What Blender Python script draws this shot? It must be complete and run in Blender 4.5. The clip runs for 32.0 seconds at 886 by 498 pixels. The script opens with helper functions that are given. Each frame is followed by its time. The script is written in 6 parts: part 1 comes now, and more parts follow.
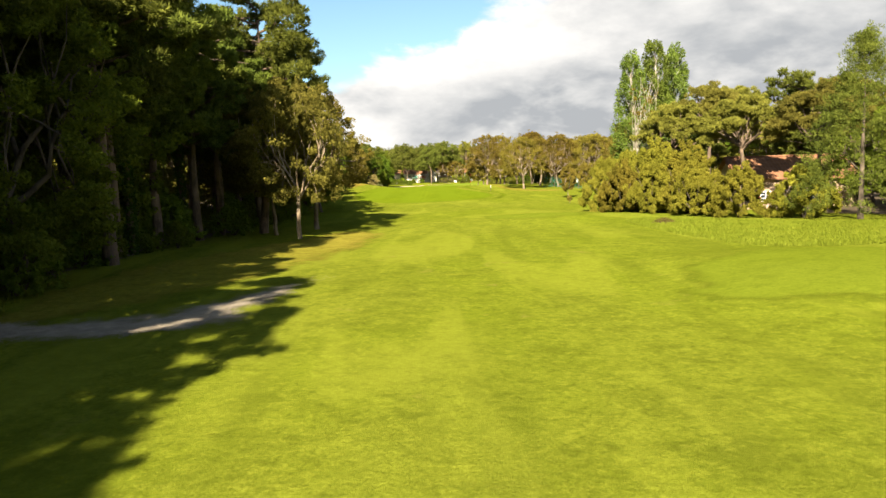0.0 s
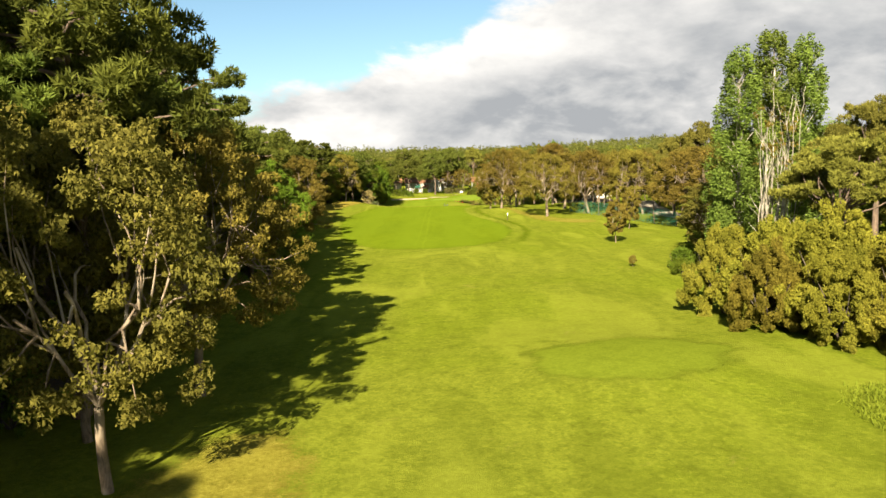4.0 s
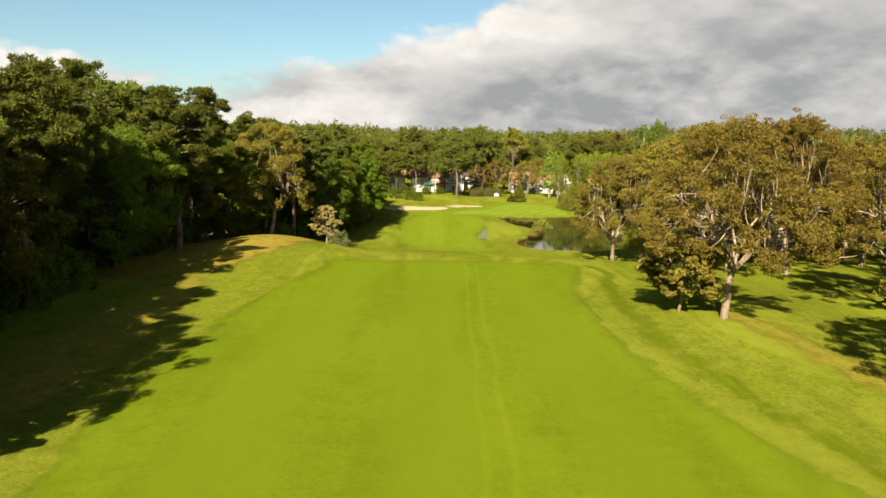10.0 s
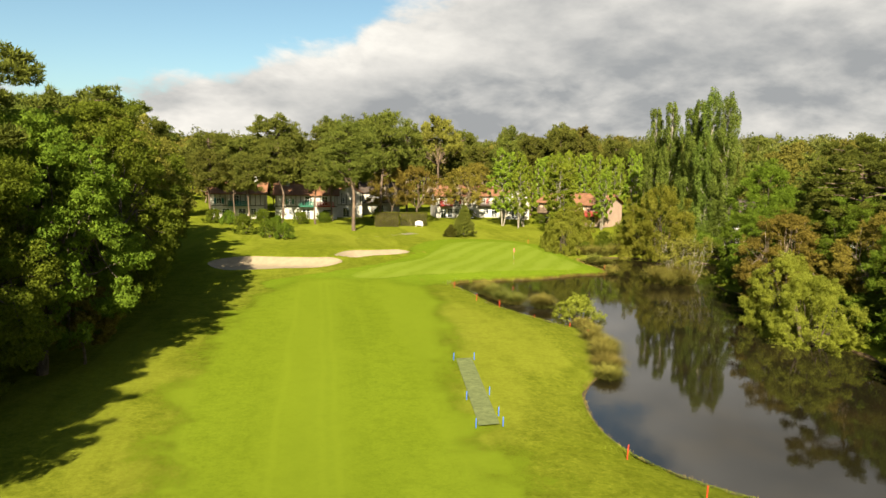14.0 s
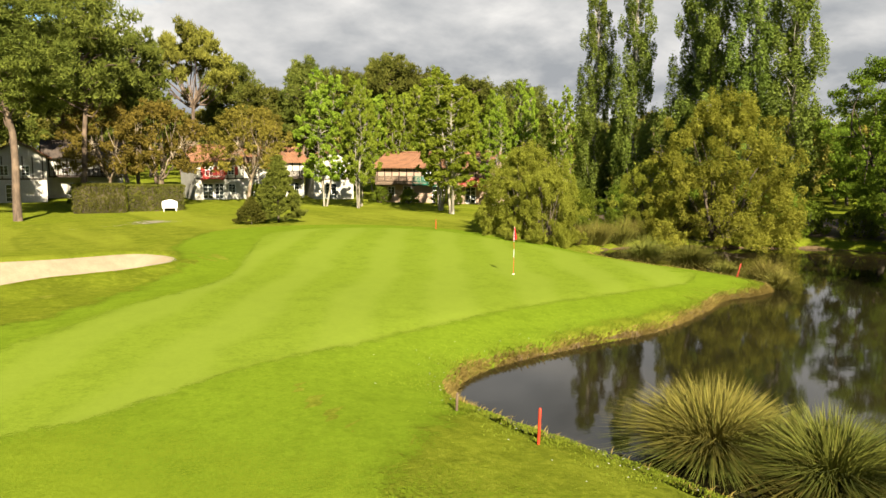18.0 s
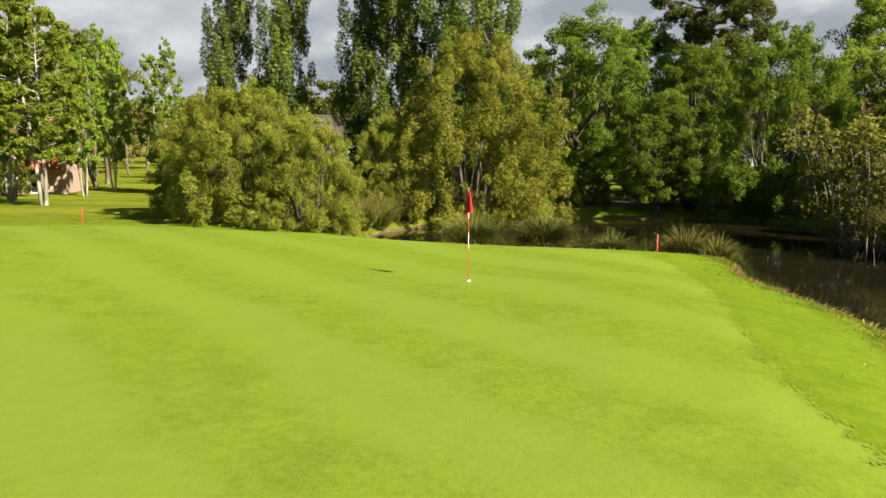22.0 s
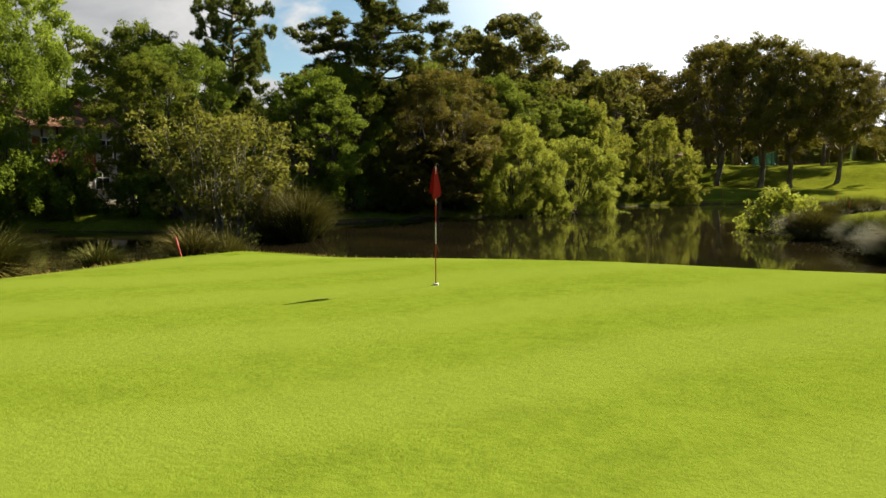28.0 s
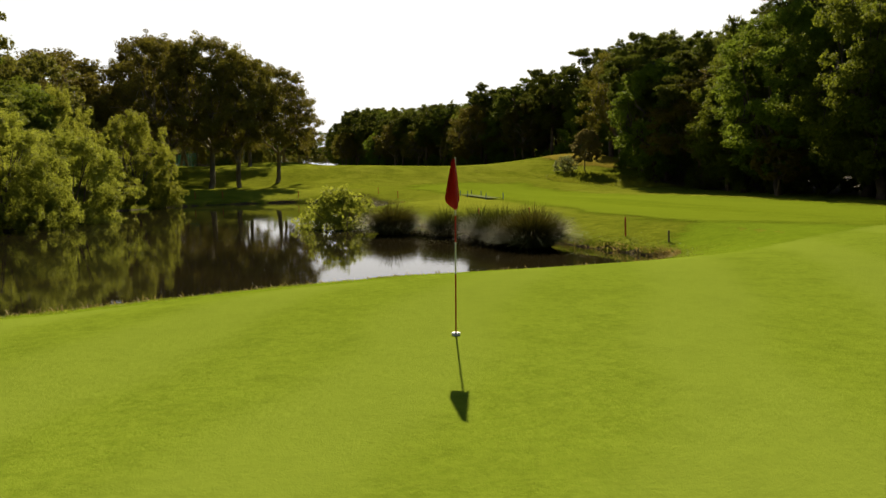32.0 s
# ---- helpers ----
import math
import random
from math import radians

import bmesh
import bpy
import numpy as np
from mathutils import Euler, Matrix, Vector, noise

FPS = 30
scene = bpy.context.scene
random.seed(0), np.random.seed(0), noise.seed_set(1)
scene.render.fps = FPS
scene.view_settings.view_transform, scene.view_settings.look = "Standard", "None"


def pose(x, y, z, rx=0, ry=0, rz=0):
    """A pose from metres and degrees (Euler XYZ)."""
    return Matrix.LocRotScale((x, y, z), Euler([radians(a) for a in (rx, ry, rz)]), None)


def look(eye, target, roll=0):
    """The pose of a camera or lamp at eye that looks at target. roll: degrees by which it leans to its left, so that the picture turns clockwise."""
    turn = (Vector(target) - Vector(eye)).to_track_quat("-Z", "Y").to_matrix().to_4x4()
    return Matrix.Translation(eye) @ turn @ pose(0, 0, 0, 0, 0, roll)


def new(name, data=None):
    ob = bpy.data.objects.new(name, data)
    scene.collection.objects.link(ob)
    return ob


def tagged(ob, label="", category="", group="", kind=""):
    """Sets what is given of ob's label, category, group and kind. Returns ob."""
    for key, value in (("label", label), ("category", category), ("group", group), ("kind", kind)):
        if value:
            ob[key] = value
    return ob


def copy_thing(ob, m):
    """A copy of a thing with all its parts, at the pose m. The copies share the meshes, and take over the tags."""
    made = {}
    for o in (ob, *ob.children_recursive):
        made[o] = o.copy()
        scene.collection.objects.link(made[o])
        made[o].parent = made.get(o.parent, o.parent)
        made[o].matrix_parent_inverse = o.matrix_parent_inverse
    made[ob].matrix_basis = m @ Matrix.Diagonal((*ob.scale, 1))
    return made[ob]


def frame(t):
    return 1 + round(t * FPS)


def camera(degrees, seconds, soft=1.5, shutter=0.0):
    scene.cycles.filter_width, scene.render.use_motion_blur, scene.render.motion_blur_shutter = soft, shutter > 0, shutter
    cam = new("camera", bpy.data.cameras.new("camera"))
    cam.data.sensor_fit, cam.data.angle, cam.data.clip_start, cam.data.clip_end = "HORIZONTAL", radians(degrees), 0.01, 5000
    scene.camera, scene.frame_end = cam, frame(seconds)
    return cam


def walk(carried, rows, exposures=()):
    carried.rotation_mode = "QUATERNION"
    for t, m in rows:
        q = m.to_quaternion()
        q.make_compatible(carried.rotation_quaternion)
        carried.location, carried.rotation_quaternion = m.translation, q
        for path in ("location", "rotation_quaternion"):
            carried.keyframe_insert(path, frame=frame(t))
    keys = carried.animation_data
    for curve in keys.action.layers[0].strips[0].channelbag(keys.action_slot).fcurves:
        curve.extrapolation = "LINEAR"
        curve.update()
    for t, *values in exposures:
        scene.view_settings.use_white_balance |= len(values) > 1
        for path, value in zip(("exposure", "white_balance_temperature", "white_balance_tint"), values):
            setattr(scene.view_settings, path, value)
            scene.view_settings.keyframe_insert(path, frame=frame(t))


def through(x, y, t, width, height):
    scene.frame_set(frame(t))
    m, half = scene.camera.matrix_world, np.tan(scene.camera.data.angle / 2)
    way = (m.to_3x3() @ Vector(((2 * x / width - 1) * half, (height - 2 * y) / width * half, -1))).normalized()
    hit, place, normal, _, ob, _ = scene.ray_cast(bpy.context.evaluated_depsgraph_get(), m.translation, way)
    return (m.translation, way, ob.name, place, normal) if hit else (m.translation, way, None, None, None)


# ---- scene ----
# seconds, stops, kelvin, tint
EXPOSURES = [(0.0, 2.45, 6700, 10), (4.5, 2.3, 6700, 10), (7.0, 2.15, 6850, 10), (10.0, 2.02, 6850, 10), (14.0, 2.05, 6850, 9), (16.8, 2.03, 6750, 9), (18.3, 2.16, 6600, 10), (20.0, 2.07, 6400, 10), (23.0, 2.06, 6150, 9),
             (26.5, 2.08, 6050, 7), (28.0, 1.9, 6500, 10), (30.0, 1.55, 6750, 10), (32.0, 1.38, 6900, 10)]
cam = camera(63.4, 32.0)
PATH = [
    (0, (-22.64, -354.05, 11.59), (-22.416, -344.127, 10.392), -1.71),
    (0.5, (-22.72, -351.62, 12.11), (-22.473, -341.692, 10.913), -1.77),
    (1, (-22.56, -348.59, 12.69), (-22.318, -338.667, 11.498), -1.77),
    (1.5, (-22.44, -345.21, 13.30), (-22.200, -335.281, 12.118), -1.72),
    (2, (-22.30, -341.35, 13.91), (-22.056, -331.419, 12.729), -1.67),
    (2.5, (-22.12, -336.94, 14.48), (-21.895, -327.015, 13.301), -1.66),
    (3, (-21.99, -331.23, 15.15), (-21.776, -321.300, 13.959), -1.60),
    (3.5, (-22.02, -324.35, 15.80), (-21.813, -314.420, 14.603), -1.52),
    (4, (-21.86, -316.84, 16.79), (-21.691, -306.920, 15.570), -1.33),
    (4.5, (-21.93, -308.35, 17.80), (-21.790, -298.423, 16.556), -1.07),
    (6.5, (-24.83, -273.52, 17.72), (-24.697, -263.608, 16.433), 1.14),
    (7, (-24.96, -261.81, 17.69), (-24.837, -251.904, 16.337), 1.14),
    (7.5, (-24.90, -250.11, 17.43), (-24.800, -240.202, 16.051), 1.09),
    (8, (-24.97, -237.91, 17.57), (-24.884, -228.007, 16.173), 1.11),
    (8.5, (-25.30, -225.25, 18.01), (-25.201, -215.347, 16.598), 1.18),
    (9, (-25.43, -212.83, 18.15), (-25.324, -202.930, 16.733), 1.24),
    (9.5, (-25.61, -199.93, 17.79), (-25.497, -190.035, 16.362), 1.28),
    (10, (-25.80, -187.22, 17.08), (-25.677, -177.329, 15.636), 1.30),
    (10.5, (-26.01, -173.88, 16.64), (-25.804, -163.987, 15.204), 1.36),
    (11, (-26.20, -161.22, 16.14), (-25.813, -151.327, 14.744), 1.31),
    (11.5, (-26.53, -148.92, 15.89), (-25.938, -139.034, 14.518), 1.25),
    (12, (-26.81, -136.29, 15.62), (-25.989, -126.418, 14.286), 1.28),
    (12.5, (-26.63, -124.97, 15.00), (-25.599, -115.108, 13.715), 1.12),
    (13, (-26.29, -114.06, 14.47), (-25.050, -104.210, 13.238), 1.03),
    (13.5, (-25.85, -102.58, 13.96), (-24.375, -92.768, 12.755), 1.01),
    (14, (-25.35, -90.89, 13.21), (-23.644, -81.109, 11.999), 0.98),
    (14.5, (-24.91, -80.15, 12.13), (-22.867, -70.433, 10.953), 0.95),
    (16.5, (-22.24, -42.44, 7.62), (-18.446, -33.257, 6.503), 1.23),
    (17, (-21.28, -35.98, 6.40), (-17.034, -26.996, 5.292), 0.90),
    (17.5, (-20.14, -30.37, 5.39), (-15.463, -21.601, 4.276), 0.60),
    (18, (-19.03, -25.72, 4.75), (-13.938, -17.183, 3.617), 0.37),
    (18.5, (-18.16, -21.84, 4.38), (-12.556, -13.643, 3.220), 0.25),
    (19, (-17.44, -18.44, 3.99), (-11.240, -10.688, 2.817), 0.15),
    (19.5, (-16.87, -15.78, 3.73), (-10.092, -8.524, 2.547), 0.03),
    (20, (-16.52, -13.31, 3.52), (-9.176, -6.631, 2.330), -0.07),
    (20.5, (-15.99, -10.95, 3.22), (-8.104, -4.914, 2.045), -0.13),
    (21, (-15.81, -8.98, 3.03), (-7.437, -3.642, 1.852), -0.17),
    (21.5, (-15.75, -7.13, 2.89), (-6.902, -2.625, 1.705), -0.08),
    (22, (-15.39, -5.44, 2.69), (-6.150, -1.797, 1.510), -0.14),
    (22.5, (-15.13, -3.91, 2.54), (-5.588, -1.170, 1.362), -0.22),
    (23, (-14.92, -2.25, 2.45), (-5.155, -0.454, 1.263), -0.16),
    (23.5, (-14.69, -0.59, 2.37), (-4.800, 0.277, 1.191), -0.05),
    (24, (-14.34, 1.05, 2.31), (-4.407, 0.954, 1.139), -0.00),
    (24.5, (-13.86, 2.66, 2.25), (-3.988, 1.516, 1.107), -0.09),
    (26.5, (-10.80, 8.18, 2.09), (-2.736, 2.365, 1.019), 0.34),
    (27, (-9.57, 9.16, 2.05), (-2.338, 2.330, 1.000), 0.28),
    (27.5, (-8.27, 10.06, 2.02), (-1.989, 2.351, 0.983), 0.14),
    (28, (-6.96, 10.77, 1.97), (-1.647, 2.363, 0.948), -0.03),
    (28.5, (-5.67, 11.47, 1.92), (-1.402, 2.488, 0.918), -0.18),
    (29, (-4.34, 11.83, 1.91), (-1.180, 2.398, 0.906), -0.22),
    (29.5, (-2.93, 11.82, 1.98), (-0.920, 2.075, 0.972), -0.19),
    (30, (-1.56, 11.61, 2.01), (-0.656, 1.706, 0.994), -0.18),
    (30.5, (-0.23, 11.12, 2.00), (-0.444, 1.171, 0.981), -0.26),
    (31, (0.84, 10.41, 2.01), (-0.359, 0.530, 0.988), -0.35),
    (31.5, (1.71, 9.50, 2.01), (-0.285, -0.248, 0.978), -0.42),
    (32, (2.31, 8.23, 1.94), (-0.208, -1.388, 0.905), -0.39),
]
walk(cam, [(t, look(eye, target, roll)) for t, eye, target, roll in PATH], EXPOSURES)

# ---- world and sun ----
SUN_TO = Vector((-0.245, -0.97, 0.67)).normalized()
world = bpy.data.worlds.new("sky")
scene.world = world
world.use_nodes = True


class Nodes:
    """Short hand for node trees."""

    def __init__(self, tree):
        self.t = tree
        tree.nodes.clear()

    def n(self, kind, ins=None, **props):
        node = self.t.nodes.new("ShaderNode" + kind)
        for k, v in props.items():
            setattr(node, k, v)
        for k, v in (ins or {}).items():
            if isinstance(v, bpy.types.NodeSocket):
                self.t.links.new(v, node.inputs[k])
            else:
                node.inputs[k].default_value = v
        return node

    def math(self, op, a, b=0.0, clamp=False):
        return self.n("Math", {0: a, 1: b}, operation=op, use_clamp=clamp).outputs[0]

    def mix(self, f, a, b, blend="MIX"):
        node = self.n("Mix", data_type="RGBA", blend_type=blend)
        for k, v in ((0, f), (6, a), (7, b)):
            if isinstance(v, bpy.types.NodeSocket):
                self.t.links.new(v, node.inputs[k])
            else:
                node.inputs[k].default_value = v if k == 0 else (*v[:3], 1)
        return node.outputs[2]

    def ramp(self, f, lo, hi):
        return self.n("MapRange", {0: f, 1: lo, 2: hi, 3: 0.0, 4: 1.0} if hi > lo else {0: f, 1: hi, 2: lo, 3: 1.0, 4: 0.0}, interpolation_type="SMOOTHSTEP").outputs[0]

    def noise(self, scale, detail=4.0, rough=0.55, vec=None, distortion=0.0):
        ins = {"Scale": scale, "Detail": detail, "Roughness": rough, "Distortion": distortion}
        if vec is not None:
            ins["Vector"] = vec
        return self.n("TexNoise", ins).outputs["Fac"]


def build_sky():
    k = Nodes(world.node_tree)
    sky = k.n("TexSky", sky_type="NISHITA", sun_disc=False, sun_elevation=math.asin(SUN_TO.z),
              sun_rotation=math.atan2(SUN_TO.x, SUN_TO.y), air_density=0.85, dust_density=1.1, ozone_density=1.4)
    way = k.n("TexCoord").outputs["Generated"]
    xyz = k.n("SeparateXYZ", {0: way}).outputs
    # puffy clouds, drawn out flat towards the horizon
    def heap(rise):
        up = k.math("ADD", k.math("MAXIMUM", xyz[2], 0.0), 0.55 + rise)
        return k.n("CombineXYZ", {0: k.math("DIVIDE", xyz[0], up), 1: k.math("DIVIDE", xyz[1], up), 2: k.math("MULTIPLY", up, 2.0)}).outputs[0]

    here, above = heap(0.0), heap(0.04)
    big, over = k.noise(1.7, 9.0, 0.53, here, 0.2), k.noise(1.7, 9.0, 0.53, above, 0.2)
    puff, puff_over = k.noise(5.5, 7.0, 0.56, here, 0.2), k.noise(5.5, 7.0, 0.56, above, 0.2)
    # a cloud bank to the north-east, open sky to the north-west and overhead
    bank = k.math("SUBTRACT", k.math("ADD", xyz[0], 0.22), k.math("MULTIPLY", xyz[2], 1.6))
    bank = k.math("MINIMUM", k.math("MAXIMUM", k.math("MULTIPLY", bank, 1.1), -0.22), 0.24)
    north = k.ramp(xyz[1], -0.85, -0.40)
    lean = k.math("SUBTRACT", k.math("MULTIPLY", k.math("ADD", bank, 0.12), north), 0.12)
    high = k.math("MULTIPLY", k.ramp(xyz[2], 0.42, 0.70), 0.35)
    cover = k.math("ADD", k.math("MULTIPLY", big, 0.55), k.math("MULTIPLY", puff, 0.45))
    low = k.math("MULTIPLY", k.ramp(xyz[2], 0.145, 0.07), 0.25)
    cover = k.math("ADD", k.math("SUBTRACT", k.math("ADD", cover, lean), high), low)
    mask = k.ramp(cover, 0.48, 0.57)
    lit = k.math("ADD", k.math("MULTIPLY", k.math("SUBTRACT", big, over), 1.0), k.math("MULTIPLY", k.math("SUBTRACT", puff, puff_over), 0.6))
    deep = k.ramp(k.math("ADD", cover, k.math("MULTIPLY", k.math("MINIMUM", xyz[0], 0.62), 0.32)), 0.64, 0.98)
    billow = k.math("MULTIPLY", k.math("SUBTRACT", puff, 0.5), 0.9)
    shade = k.math("SUBTRACT", k.math("ADD", k.math("ADD", 0.74, billow), k.math("MULTIPLY", lit, 1.7)), k.math("MULTIPLY", deep, 0.52), clamp=True)
    cloud = k.mix(shade, (0.42, 0.445, 0.475), (1.12, 1.10, 1.06))
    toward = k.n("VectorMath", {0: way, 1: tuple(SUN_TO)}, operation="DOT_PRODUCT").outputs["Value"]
    a = k.n("Background", {0: k.mix(1.0, sky.outputs[0], (0.66, 0.765, 0.71), "MULTIPLY"), 1: 0.047}).outputs[0]
    b = k.n("Background", {0: cloud, 1: 0.215}).outputs[0]
    m = k.n("MixShader", {0: mask, 1: a, 2: b}).outputs[0]
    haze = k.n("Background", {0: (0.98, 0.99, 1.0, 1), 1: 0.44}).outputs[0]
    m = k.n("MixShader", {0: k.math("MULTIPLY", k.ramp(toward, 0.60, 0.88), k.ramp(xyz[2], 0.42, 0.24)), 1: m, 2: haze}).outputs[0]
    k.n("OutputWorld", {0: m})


build_sky()
sun = new("sun", bpy.data.lights.new("sun", "SUN"))
sun.data.energy, sun.data.angle, sun.data.color = 5.0, radians(0.6), (1.0, 0.90, 0.70)
sun.matrix_world = look(SUN_TO * 100, (0, 0, 0))


# ---- materials ----
TONE = 0.55  # grass, leaves, bark and earth reflect this share of the hues below


def toned(colour, tone=TONE):
    return [v * tone for v in colour]


def material(name):
    m = bpy.data.materials.new(name)
    m.use_nodes = True
    return m, Nodes(m.node_tree)


def finish(k, colour, rough=0.8, bump=None, strength=0.3, distance=0.05, metal=0.0, spec=0.3, rim=0.0):
    ins = {"Base Color": colour if isinstance(colour, bpy.types.NodeSocket) else (*colour, 1), "Roughness": rough, "Metallic": metal,
           "Specular IOR Level": spec}
    if bump is not None:
        ins["Normal"] = k.n("Bump", {"Height": bump, "Strength": strength, "Distance": distance}).outputs[0]
    s = k.n("BsdfPrincipled", ins).outputs[0]
    if rim:
        pos = k.n("NewGeometry").outputs["Position"]
        edge = k.n("Attribute", attribute_name="rim").outputs["Fac"]
        ragged = k.math("ADD", k.math("MULTIPLY", k.noise(0.9 / rim, 4.0, 0.7, pos), 0.45), k.math("MULTIPLY", k.noise(17.0, 4.0, 0.8, pos), 0.55))
        edge = k.math("ADD", edge, k.math("MULTIPLY", k.math("SUBTRACT", ragged, 0.62), rim * 5.0))
        s = k.n("MixShader", {0: k.math("GREATER_THAN", edge, 0.0), 1: k.n("BsdfTransparent").outputs[0], 2: s}).outputs[0]
    k.n("OutputMaterial", {0: s})
    return s


def simple(name, colour, rough=0.7, vary=0.25, scale=3.0, metal=0.0, spec=0.3, bump=0.2, rim=0.0, tone=TONE):
    colour = toned(colour, tone)
    m, k = material(name)
    pos = k.n("NewGeometry").outputs["Position"]
    a = k.noise(scale, 6.0, 0.6, pos)
    b = k.noise(scale * 9, 3.0, 0.6, pos)
    f = k.math("ADD", k.math("MULTIPLY", a, 0.6), k.math("MULTIPLY", b, 0.4))
    c = k.mix(k.ramp(f, 0.3, 0.7), [v * (1 - vary) for v in colour], [min(1, v * (1 + vary)) for v in colour])
    finish(k, c, rough, b, bump, 0.02, metal, spec, rim)
    return m


def foliage(name, dark, light, through=0.4, hue=0.03, warm=0.15):
    dark, light, through = toned(dark), toned(light), through
    m, k = material(name)
    isl = k.n("NewGeometry").outputs["Random Per Island"]
    obj = k.n("ObjectInfo").outputs["Random"]
    pos = k.n("NewGeometry").outputs["Position"]
    clump = k.noise(0.45, 3.0, 0.6, pos)
    f = k.math("ADD", k.math("MULTIPLY", isl, 0.55), k.math("MULTIPLY", k.ramp(clump, 0.3, 0.7), 0.45))
    c = k.mix(f, dark, light)
    hs = k.n("HueSaturation", {"Hue": k.math("ADD", 0.5 - hue / 2, k.math("MULTIPLY", obj, hue)), "Saturation": 1.0,
                               "Value": k.math("ADD", 0.8, k.math("MULTIPLY", obj, 0.4)), "Color": c}).outputs[0]
    d = k.n("BsdfPrincipled", {"Base Color": hs, "Roughness": 0.7, "Specular IOR Level": 0.06}).outputs[0]
    t = k.n("BsdfTranslucent", {0: k.mix(warm, hs, toned((0.32, 0.34, 0.03)), "MIX")}).outputs[0]
    k.n("OutputMaterial", {0: k.n("MixShader", {0: through, 1: d, 2: t}).outputs[0]})
    return m


def bark(name, colour, pale=None):
    colour, pale = toned(colour), toned(pale or [v * 1.35 for v in colour])
    m, k = material(name)
    pos = k.n("TexCoord").outputs["Object"]
    st = k.noise(6.0, 6.0, 0.65, k.n("Mapping", {0: pos, 3: (1, 1, 0.22)}).outputs[0], 0.6)
    big = k.noise(0.9, 3.0, 0.5, pos)
    c = k.mix(k.ramp(st, 0.35, 0.65), [v * 0.45 for v in colour], colour)
    c = k.mix(k.ramp(big, 0.45, 0.65), c, pale)
    finish(k, c, 0.9, st, 0.7, 0.05)
    return m


def turf(name, a, b, c, scale=1.0, stripe=None, fine=0.35, dry=None, bump=0.5, dryness=0.62, rim=0.0, streak=0.0, tracks=()):
    """Mown grass: a, b fine grain, c broad patches; stripe: (angle, width, colour); dry: colour of worn spots."""
    a, b, c = toned(a), toned(b), toned(c)
    m, k = material(name)
    pos = k.n("NewGeometry").outputs["Position"]
    broad = k.noise(0.055 * scale, 5.0, 0.6, pos, 0.4)
    mid = k.noise(0.7 * scale, 5.0, 0.65, pos, 0.3)
    small = k.noise(9.0 * scale, 4.0, 0.7, pos)
    tiny = k.noise(55.0 * scale, 2.0, 0.7, pos)
    grain = k.math("ADD", k.math("MULTIPLY", small, 0.6), k.math("MULTIPLY", tiny, 0.4))
    col = k.mix(k.math("MULTIPLY", k.ramp(grain, 0.3, 0.7), 1.0), a, b)
    col = k.mix(k.math("MULTIPLY", k.ramp(broad, 0.38, 0.66), 0.75), col, c)
    col = k.mix(k.math("MULTIPLY", k.ramp(mid, 0.42, 0.72), fine), col, [v * 0.62 for v in a])
    tufts = k.noise(3.2 * scale, 4.0, 0.75, pos, 0.5)
    col = k.mix(k.math("MULTIPLY", k.ramp(tufts, 0.50, 0.66), fine * 0.8), col, [v * 0.55 for v in a])
    col = k.mix(k.math("MULTIPLY", k.ramp(tufts, 0.48, 0.36), fine * 0.7), col, [min(1, v * 1.2) for v in b])
    if streak:
        run = k.n("Mapping", {0: pos, 3: (0.42, 0.05, 1)}).outputs[0]
        col = k.mix(k.math("MULTIPLY", k.ramp(k.noise(1.0, 4.0, 0.6, run, 0.7), 0.45, 0.68), streak), col, [v * 0.72 for v in a])
        wide = k.n("Mapping", {0: pos, 1: (9, 4, 0), 3: (0.16, 0.035, 1)}).outputs[0]
        col = k.mix(k.math("MULTIPLY", k.ramp(k.noise(1.0, 3.0, 0.5, wide, 0.9), 0.48, 0.62), streak), col, [min(1, v * 1.22) for v in b])
    for start, slope in tracks:
        xyz = k.n("SeparateXYZ", {0: pos}).outputs
        off = k.math("SUBTRACT", k.math("ADD", xyz[0], k.math("MULTIPLY", k.noise(0.08, 2.0, 0.5, pos), 1.2)), k.math("ADD", start, k.math("MULTIPLY", xyz[1], slope)))
        line = k.ramp(k.math("ABSOLUTE", off), 0.28, 0.05)
        col = k.mix(k.math("MULTIPLY", line, 0.22), col, [min(1, v * 1.25) for v in b])
    if stripe:
        ang, width, tone = stripe[0], stripe[1], toned(stripe[2])
        xyz = k.n("SeparateXYZ", {0: pos}).outputs
        s = k.math("ADD", k.math("MULTIPLY", xyz[0], math.cos(ang)), k.math("MULTIPLY", xyz[1], math.sin(ang)))
        s = k.math("ADD", s, k.math("MULTIPLY", k.noise(0.16, 2.0, 0.5, pos), 2.2))
        w = k.ramp(k.math("SINE", k.math("MULTIPLY", s, math.pi / width)), -0.75, 0.75)
        col = k.mix(k.math("MULTIPLY", w, 0.6), col, tone)
    if dry:
        spots = k.ramp(k.noise(0.33 * scale, 6.0, 0.7, pos, 0.8), dryness, dryness + 0.16)
        col = k.mix(k.math("MULTIPLY", spots, 0.7), col, toned(dry))
    h = k.math("ADD", grain, k.math("MULTIPLY", mid, 1.5))
    finish(k, col, 0.85, h, bump, 0.06, spec=0.0, rim=rim)
    return m


